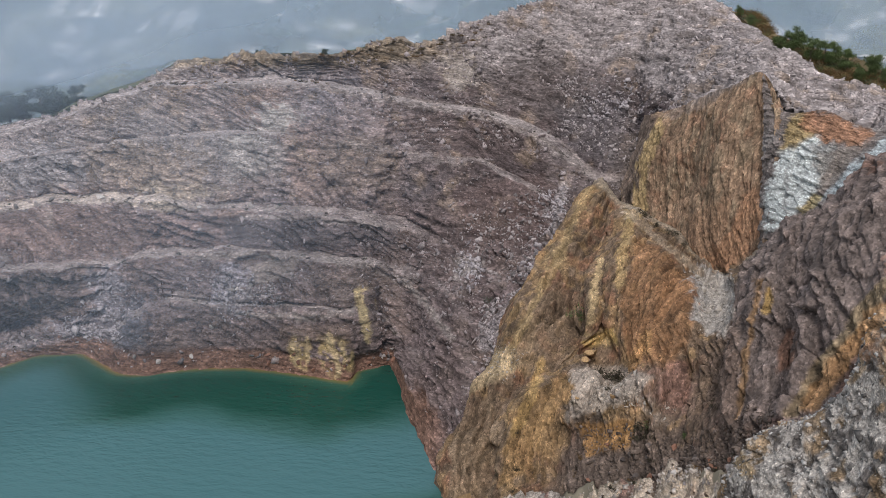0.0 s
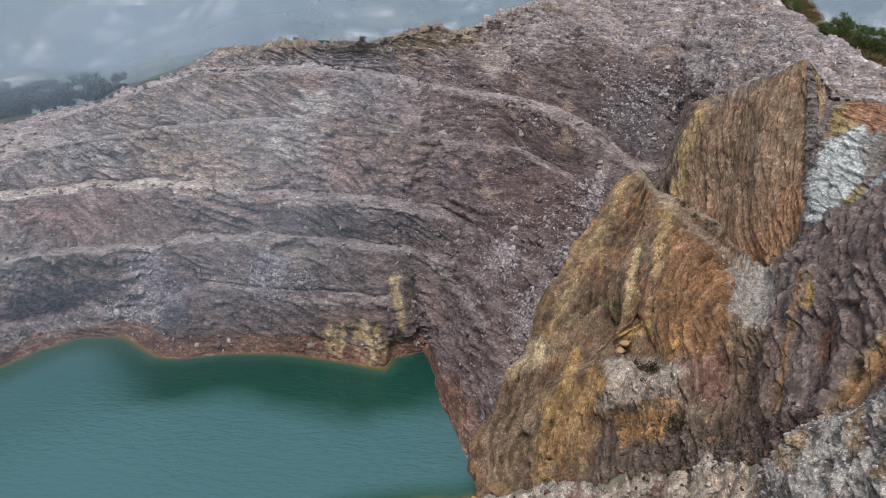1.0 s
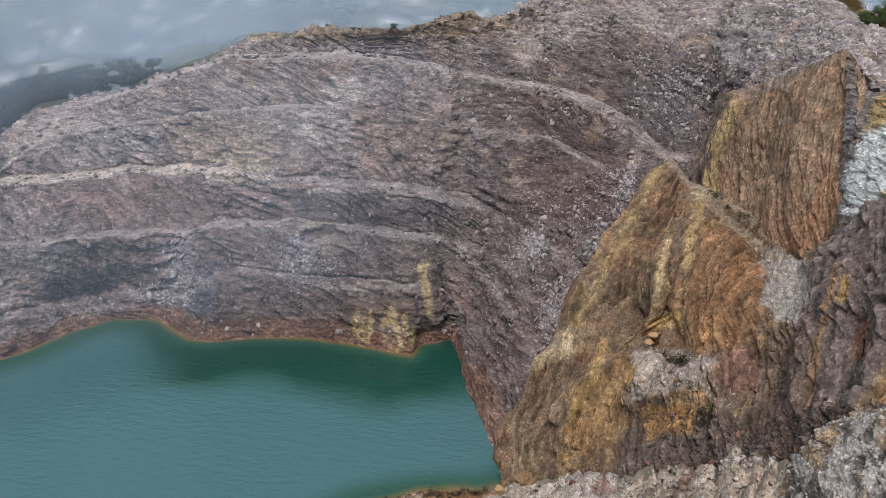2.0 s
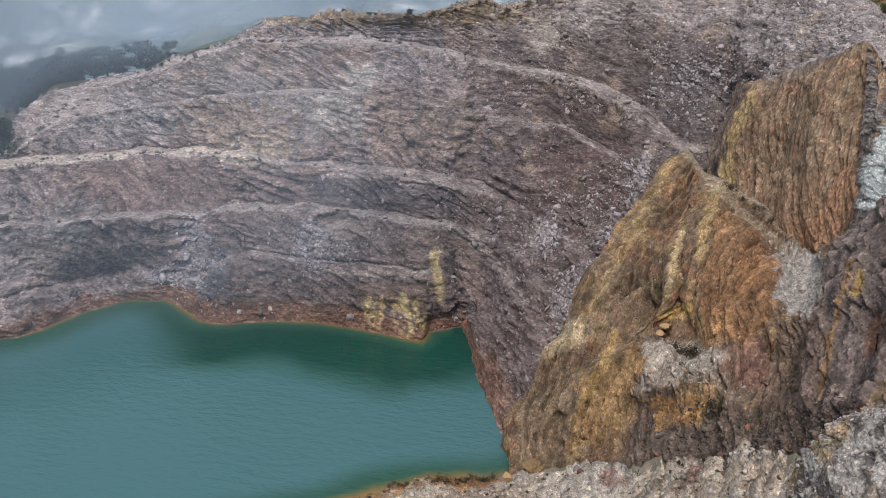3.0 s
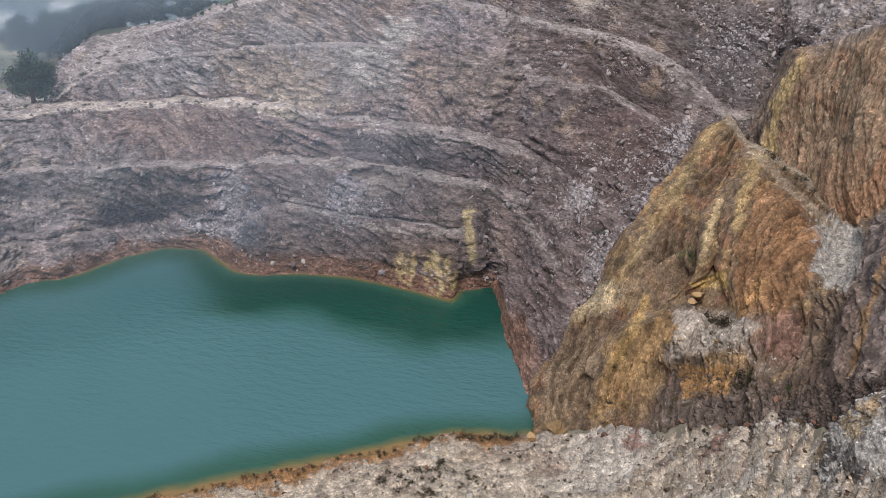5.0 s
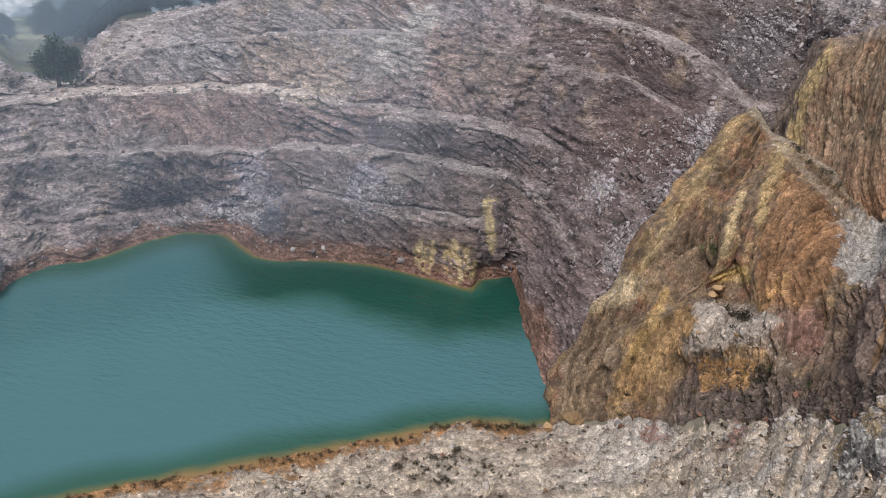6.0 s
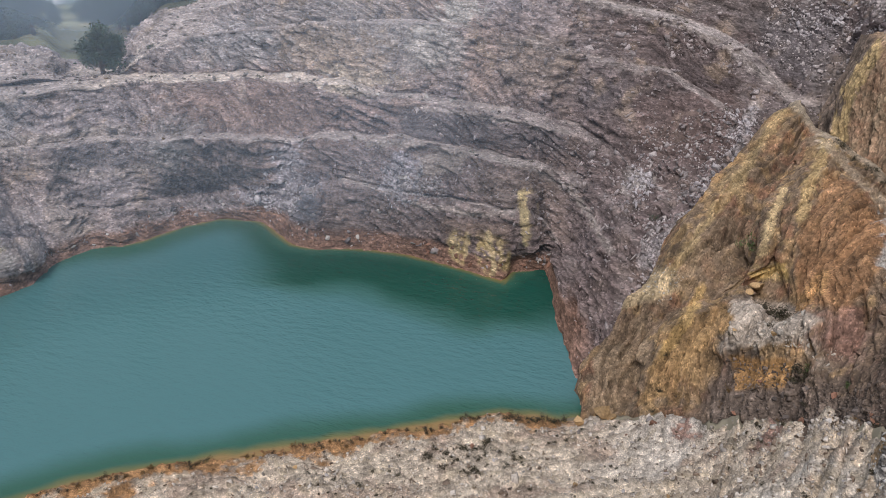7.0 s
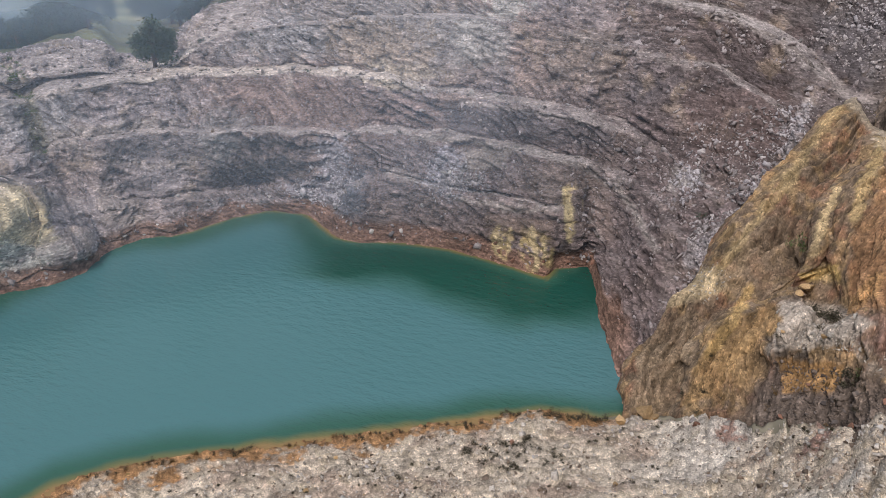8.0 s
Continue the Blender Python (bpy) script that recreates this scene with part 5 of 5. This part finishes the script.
for at in spots(wall_g, 60, (wall_b > -50) & (wall_b < -4) & (wall_g[..., 2] > 0.3) & (wall_g[..., 2] < 3.2)):
    boulder(rng.choice(["rust", "grey", "rust", "pale"]), at, rng.uniform(0.5, 1.2), "boulders along the far shore")
for kind, at, size in (("ochre", (3.4, 83.6, 1.6), 3.4), ("ochre", (0.4, 82.6, 0.8), 2.4), ("ochre", (5.0, 84.5, 2.5), 1.8), ("grey", (8.5, 80.0, 4.5), 1.7),
                       ("dark", (12.0, 76.5, 8.0), 2.0), ("dark", (14.5, 74.5, 10.5), 1.7), ("dark", (10.5, 78.0, 7.0), 2.2), ("rust", (9.0, 76.5, 6.5), 1.5)):
    boulder(kind, snap(near_g if kind != "dark" else buttress_g, at), size, "boulders by the lake corner")
for at in spots(buttress_g, 45, (low < 0.2) & (low > 0.1) & (side > 0.38) & (side < 0.72)):
    boulder(rng.choice(["dark", "dark", "rust", "dark"]), at, rng.uniform(0.35, 1.0), "boulders at the foot of the buttress")
for at in spots(near_g, 110, (nb > -35) & (nb < 30) & (nh > 1.5) & (nd > 36)):
    boulder(rng.choice(["pale", "grey", "rust", "grey", "ochre"]), at, rng.uniform(0.3, 0.9), "stones on the near slope")
for at, size in (((18.6, 79.0, 21.0), 0.9), ((16.9, 81.5, 19.5), 0.7), ((20.4, 92.0, 20.6), 1.8), ((21.4, 92.5, 20.3), 2.0), ((19.6, 91.0, 20.4), 1.3)):
    boulder("ochre", snap(buttress_g, at), size, "fallen blocks in the hollow")


def leaves_mesh(name, mat, count, spread, leaf, seed, lumps=7):
    """Small leaf blades in uneven clumps with gaps between them."""
    r = np.random.RandomState(seed)
    hubs = r.normal(size=(lumps, 3)) * np.array(spread) * 0.5
    hubs[:, 2] = np.abs(hubs[:, 2])
    which = r.randint(0, lumps, count)
    c = hubs[which] + r.normal(size=(count, 3)) * np.array(spread) * r.uniform(0.16, 0.34, lumps)[which][:, None]
    c[:, 2] = np.maximum(c[:, 2], 0.02)
    a, b = r.normal(size=(count, 3)), r.normal(size=(count, 3))
    a /= np.linalg.norm(a, axis=1)[:, None]
    b = np.cross(a, b)
    b /= np.linalg.norm(b, axis=1)[:, None]
    size = leaf * r.uniform(0.6, 1.4, count)[:, None]
    co = np.stack([c - a * size, c + b * size * 0.45, c + a * size, c - b * size * 0.45], axis=1)
    me = bpy.data.meshes.new(name)
    me.from_pydata(co.reshape(-1, 3).tolist(), [], (np.arange(count)[:, None] * 4 + np.arange(4)).tolist())
    me.materials.append(mat)
    return me


def limb(bm, a, b, ra, rb, sides=6):
    a, b = Vector(a), Vector(b)
    turn = (b - a).to_track_quat("Z", "Y").to_matrix()
    rings = [[bm.verts.new(p + turn @ Vector((r * math.cos(t * math.tau / sides), r * math.sin(t * math.tau / sides), 0))) for t in range(sides)] for p, r in ((a, ra), (b, rb))]
    for t in range(sides):
        bm.faces.new((rings[0][t], rings[0][(t + 1) % sides], rings[1][(t + 1) % sides], rings[1][t]))
    bm.faces.new(rings[1])


def twig_mesh(name, seed, height=0.7, count=7):
    r = random.Random(seed)
    bm = bmesh.new()
    for _ in range(count):
        a = r.uniform(0, math.tau)
        limb(bm, (0, 0, -0.15), (0.5 * math.cos(a) * r.random(), 0.5 * math.sin(a) * r.random(), height * r.uniform(0.5, 1)), 0.03, 0.01, 4)
    return mesh_of(name, bm, WOOD)


TWIGS = [twig_mesh("bush_stems", k) for k in range(2)]
BUSHES = {k: [leaves_mesh("bush_leaves_" + k, m, 260, (0.75, 0.75, 0.6), 0.09, j + 3 * len(k)) for j in range(3)] for k, m in LEAF.items()}
BUSH_WORDS = {"green": "leafy green shrub rooted in the rock", "dark": "dark low heath shrub on stony ground", "brown": "dry brown scrub bush", "pine": "dark green bushy young pine"}


def bush(kind, place, size, group):
    base = new("bush")
    part("stems", TWIGS[rng.randint(2)], base)
    part("foliage", BUSHES[kind][rng.randint(3)], base)
    base.matrix_basis = Matrix.LocRotScale(Vector(place), Euler((0, 0, rng.uniform(0, 6.3))), (size * rng.uniform(0.85, 1.2), size * rng.uniform(0.85, 1.2), size * rng.uniform(0.8, 1.2)))
    return tagged(base, BUSH_WORDS[kind], "shrub", group)


def scrub(name, places, sizes, mat, label):
    """Low scrub grown together, as one mass of leaf blades."""
    k, per = len(places), 150
    c = rng.normal(size=(k, per, 3)) * np.array((0.42, 0.42, 0.3)) * sizes[:, None, None]
    c[..., 2] = np.abs(c[..., 2])
    c = (c + places[:, None]).reshape(-1, 3)
    a, b = rng.normal(size=c.shape), rng.normal(size=c.shape)
    a /= np.linalg.norm(a, axis=1)[:, None]
    b = np.cross(a, b)
    b /= np.linalg.norm(b, axis=1)[:, None]
    s = (0.09 * np.repeat(sizes, per) ** 0.5 * rng.uniform(0.6, 1.4, len(c)))[:, None]
    co = np.stack([c - a * s, c + b * s * 0.5, c + a * s, c - b * s * 0.5], axis=1)
    me = bpy.data.meshes.new(name)
    me.from_pydata(co.reshape(-1, 3).tolist(), [], (np.arange(len(c))[:, None] * 4 + np.arange(4)).tolist())
    me.materials.append(mat)
    return tagged(new(name, me), label, "scrub", "", "stuff")


# a dark hedge of heath along the near shore
for b in np.arange(-48, -1, 0.75):
    d, h = level(FORE_FAR, np.array([b + rng.uniform(-0.3, 0.3)]))
    p = snap(near_g, polar(np.array([b]), d - rng.uniform(0.3, 1.6), h + 0.6)[0])
    if rng.rand() < 0.75:
        bush(rng.choice(["dark", "dark", "brown"]), p, rng.uniform(0.35, 0.8), "shrubs along the near shore")
for at in ((-9.3, 82.0, 0.8), (-8.0, 82.4, 0.8), (-6.4, 82.6, 0.8), (-5.3, 82.8, 0.9), (-3.6, 83.2, 0.9), (-2.2, 83.4, 1.0)):
    bush("dark", snap(near_g, at), rng.uniform(0.8, 1.15), "shrubs along the near shore")
for at in spots(near_g, 34, np.linalg.norm((near_g[..., :2] - np.array((-12.0, 70.5))) / np.array((6, 4.5)), axis=-1) < 1):
    bush("dark", at, rng.uniform(0.4, 0.75), "heath tufts on the near slope")
pl = spots(near_g, 330, (nb > -45) & (nb < 30) & (nh > 1.2) & (nd > 36) & (fbm(near_g / 8 + 60, 2) > -0.05))
scrub("heath_near", pl, rng.uniform(0.15, 0.42, len(pl)), LEAF["dark"], "small dark heath tufts on the near slope")
for at in spots(near_g, 45, (nb > -40) & (nb < 28) & (nh > 1.5) & (nd > 38)):
    bush(rng.choice(["dark", "brown", "brown"]), at, rng.uniform(0.2, 0.5), "heath tufts on the near slope")
pl = spots(wall_g, 150, seen & (wall_calm > 0.3) & (wall_b < 10))
scrub("heath_bench", pl, rng.uniform(0.2, 0.6, len(pl)), LEAF["dark"], "small dark heath tufts on the benches")
for at in spots(wall_g, 70, seen & (wall_calm > 0.5) & (wall_b < 10) & (wall_g[..., 2] < 34)):
    bush(rng.choice(["dark", "dark", "brown", "pine"]), at, rng.uniform(0.3, 0.75), "shrubs on the quarry benches")
for at in spots(wall_g, 30, seen & (wall_n > 0.6) & (wall_b < -8)):
    bush(rng.choice(["dark", "brown", "pine"]), at, rng.uniform(0.4, 0.9), "shrubs on the quarry wall")
for kind, at, size in (("green", (18.3, 99.3, 22.2), 1.7), ("green", (18.9, 99.5, 21.6), 1.2), ("pine", (7.6, 118.0, 14.0), 1.3), ("dark", (21.4, 90.0, 19.0), 1.9), ("dark", (22.2, 89.4, 18.6), 1.6),
                       ("dark", (24.3, 76.5, 18.6), 1.8), ("dark", (22.6, 76.5, 17.8), 1.5), ("brown", (25.4, 75.8, 19.2), 1.5), ("green", (26.2, 71.2, 20.9), 1.2), ("green", (24.8, 76.0, 18.8), 1.0),
                       ("dark", (30.9, 114.5, 31.5), 1.2), ("dark", (31.9, 110.5, 31.3), 0.9), ("dark", (33.4, 107.0, 31.0), 1.0), ("dark", (34.2, 104.0, 30.8), 0.8), ("pine", (29.5, 120.0, 31.0), 1.2)):
    bush(kind, snap(buttress_g if at[1] < 117 else wall_g, at), size, "shrubs on the buttress")
for at in spots(buttress_g, 30, (low < 0.35) & (side > 0.2) & (side < 0.7)):
    bush(rng.choice(["dark", "brown", "dark"]), at, rng.uniform(0.3, 0.8), "shrubs on the rubble")


def tree_mesh(seed, height):
    r = random.Random(seed)
    bm = bmesh.new()
    spine = [Vector((0, 0, -0.4))]
    for k in range(1, 6):
        spine.append(Vector((r.uniform(-0.25, 0.25) * k / 3, r.uniform(-0.25, 0.25) * k / 3, height * 0.17 * k)))
    for k in range(5):
        limb(bm, spine[k], spine[k + 1], 0.045 * height * (1 - k / 6.5), 0.045 * height * (1 - (k + 1) / 6.5), 8)
    tips = []
    for k in range(16):
        s = spine[r.randint(1, 5)]
        a, reach = r.uniform(0, math.tau), height * r.uniform(0.14, 0.34)
        tip = s + Vector((reach * math.cos(a), reach * math.sin(a), height * r.uniform(0.04, 0.2)))
        limb(bm, s, tip, 0.012 * height, 0.004 * height, 5)
        tips.append(tip)
    trunk = mesh_of("trunk", bm, WOOD)
    n = np.random.RandomState(seed)
    hubs = np.array([t[:] for t in tips] + [spine[-1][:]] * 2)
    count = 4600
    c = hubs[n.randint(0, len(hubs), count)] + n.normal(size=(count, 3)) * height * np.array((0.085, 0.085, 0.06))
    a, b = n.normal(size=(count, 3)), n.normal(size=(count, 3))
    a /= np.linalg.norm(a, axis=1)[:, None]
    b = np.cross(a, b)
    b /= np.linalg.norm(b, axis=1)[:, None]
    size = 0.026 * height * n.uniform(0.6, 1.4, count)[:, None]
    co = np.stack([c - a * size, c + b * size * 0.6, c + a * size, c - b * size * 0.6], axis=1)
    crowns = []
    for mat in (LEAF["pine"], LEAF["green"]):
        me = bpy.data.meshes.new("crown")
        me.from_pydata(co.reshape(-1, 3).tolist(), [], (np.arange(count)[:, None] * 4 + np.arange(4)).tolist())
        me.materials.append(mat)
        crowns.append(me)
    return trunk, crowns


TREES = [tree_mesh(40 + k, 7.0) for k in range(4)]


def tree(place, height, green, group):
    base = new("tree")
    trunk, crowns = TREES[rng.randint(4)]
    part("trunk", trunk, base)
    part("crown", crowns[1 if green else 0], base)
    s = height / 7.0
    base.matrix_basis = Matrix.LocRotScale(Vector(place), Euler((0, 0, rng.uniform(0, 6.3))), (s * rng.uniform(0.9, 1.25), s * rng.uniform(0.9, 1.25), s))
    return tagged(base, "leafy green tree on the hillside" if green else "dark misty tree behind the quarry rim", "tree", group)


def outer(b, back):
    """A spot on the outer slope, back metres behind the rim."""
    d, _ = level(RIM, np.array([b]))
    row = far[np.argmin(np.abs(far_b - b))]
    return row[np.argmin(np.abs(np.linalg.norm(row[:, :2], axis=-1) - d - back))]


far_b = bearing_of(far[:, 3])
for b, back, height in ((-40.8, 20, 9.0), (-41.8, 26, 9.5), (-42.8, 34, 9.0), (-43.8, 40, 8.5), (-45.0, 44, 8.0), (-35.0, 24, 9), (-34.0, 20, 9),
                        (-33.0, 24, 8.5), (-31.9, 20, 8.5), (-30.9, 26, 8), (-32.6, 36, 9), (-30.0, 30, 7), (-29.2, 18, 6.5), (-28.2, 26, 7), (-27.2, 22, 6.5), (-26.0, 32, 7), (-25.0, 24, 5.5), (-46.0, 60, 9), (-47.5, 55, 9), (-49.0, 48, 10), (-48.2, 70, 10), (-46.8, 38, 8.5), (-45.6, 52, 10), (-44.6, 58, 11),
                        (-43.2, 50, 11), (-42.2, 44, 11), (-41.2, 40, 10), (-42.0, 70, 11), (-36.2, 46, 9), (-35.4, 40, 10), (-34.4, 44, 10), (-33.6, 50, 11), (-32.4, 48, 10), (-31.4, 40, 10), (-37.2, 62, 9), (-39.4, 66, 7)):
    tree(outer(b, back), height * rng.uniform(0.85, 1.1), False, "trees behind the rim")
for b, dist, height in ((-37.0, 171.0, 9.0), (-36.3, 172.0, 6.5), (-47.3, 158.0, 3.0)):
    tree(snap(wall_g, polar(np.array([b]), np.array([dist]), np.array([25.5]))[0]), height, False, "trees on the ledge")
for b, back, height in ((-12.9, 16, 4.0), (-13.5, 20, 4.5), (-8.5, 14, 3.0), (-9.6, 18, 3.2), (-6.9, 16, 2.6), (-16.5, 24, 4), (-19.0, 28, 4), (-20.2, 30, 4.5)):
    tree(outer(b, back + 8), 0.62 * height, False, "trees behind the rim")
for b, back, height in ((20.0, 3, 3.5), (20.8, 3, 3.8), (22.5, 9, 5.0), (23.3, 10, 6.0), (24.0, 12, 6.5), (24.7, 11, 6.0), (25.5, 12, 5.5), (26.2, 12, 6.0), (27.0, 12, 5.5), (27.8, 11, 4.6), (28.4, 12, 6.0), (29.3, 12, 5.0), (30.4, 12, 5.0)):
    tree(outer(b, back), height * 0.55, True, "trees on the hill crest")
for kind, count in (("brown", 230), ("green", 60), ("pine", 40)):
    pl = np.array([outer(b, back) for b, back in zip(rng.uniform(20, 33, count), rng.uniform(6.5, 16, count))])
    scrub("scrub_crest", pl, rng.uniform(0.7, 1.8, count), LEAF[kind], "brown and green scrub on the hill crest")
rim_b = rng.uniform(-21, 4, 150)
pl = np.array([snap(wall_g, polar(np.array([b]), level(RIM, np.array([b]))[0] - rng.uniform(0, 7), level(RIM, np.array([b]))[1])[0]) for b in rim_b])
scrub("scrub_rim", pl[:75], rng.uniform(0.3, 0.8, 75), LEAF["brown"], "dry scrub along the quarry rim")
scrub("scrub_ridge", pl[75:], rng.uniform(0.3, 0.9, 75), LEAF["dark"], "dark heath along the quarry rim")


gully = off_line(sights(wall_g), [(-45.8, -14), (-45.4, -15.8), (-45.3, -17.6), (-45.1, -19.3)])
pl = spots(wall_g, 70, (gully < 0.55) & (patchy > -0.2))
scrub("scrub_gully", pl, rng.uniform(0.4, 0.9, len(pl)), LEAF["green"], "green scrub growing down a gully of the quarry wall")


def marker_frame(place):
    """A rusted post with a cross-beam on stone footings, of the old mine works."""
    base = new("mine_frame")
    for name, a, b, r in (("post", (0, 0, -0.3), (0, 0, 2.3), 0.11), ("post", (-0.9, 0.2, -0.3), (-0.9, 0.2, 1.2), 0.12), ("post", (1.6, 0.2, -1.6), (1.6, 0.2, 0.5), 0.12), ("beam", (-1.1, 0.2, 0.9), (1.7, 0.2, 0.55), 0.12)):
        bm = bmesh.new()
        limb(bm, a, b, r, r * 0.9, 8)
        part(name, mesh_of(name, bm, IRON), base)
    base.matrix_basis = Matrix.Translation(Vector(place))
    return tagged(base, "rusted iron post frame standing on the bench", "mine relic")


marker_frame(snap(wall_g, (-50.4, 128.8, 12.0)))


def farmhouse(place, turn, size):
    base = new("farmhouse")
    bm = bmesh.new()
    bmesh.ops.create_cube(bm, size=1.0)
    bmesh.ops.scale(bm, vec=(12, 8, 7), verts=bm.verts)
    bmesh.ops.translate(bm, vec=(0, 0, 2.5), verts=bm.verts)
    part("walls", mesh_of("walls", bm, PLASTER), base)
    bm = bmesh.new()
    pts = [bm.verts.new(p) for p in ((-6.5, -4.6, 5.9), (6.5, -4.6, 5.9), (6.5, 4.6, 5.9), (-6.5, 4.6, 5.9), (-6.5, 0, 8.6), (6.5, 0, 8.6))]
    for f in ((0, 1, 5, 4), (2, 3, 4, 5), (0, 4, 3), (1, 2, 5), (0, 3, 2, 1)):
        bm.faces.new([pts[k] for k in f])
    part("roof", mesh_of("roof", bm, PLASTER), base, "pale tiled roof")
    base.matrix_basis = Matrix.LocRotScale(Vector(place), Euler((0, 0, turn)), (size,) * 3)
    return tagged(base, "white farmhouse far off in the misty valley", "house", "far farmhouses")


for b, dist, turn, size in ((-23.3, 620, 0.4, 1.1), (-22.6, 640, 1.2, 0.9), (-7.0, 900, 0.2, 1.2), (-27.5, 560, 0.9, 1.0)):
    farmhouse(snap(gg, polar(np.array([b]), np.array([dist]), np.array([-60.0]))[0]), turn, size)
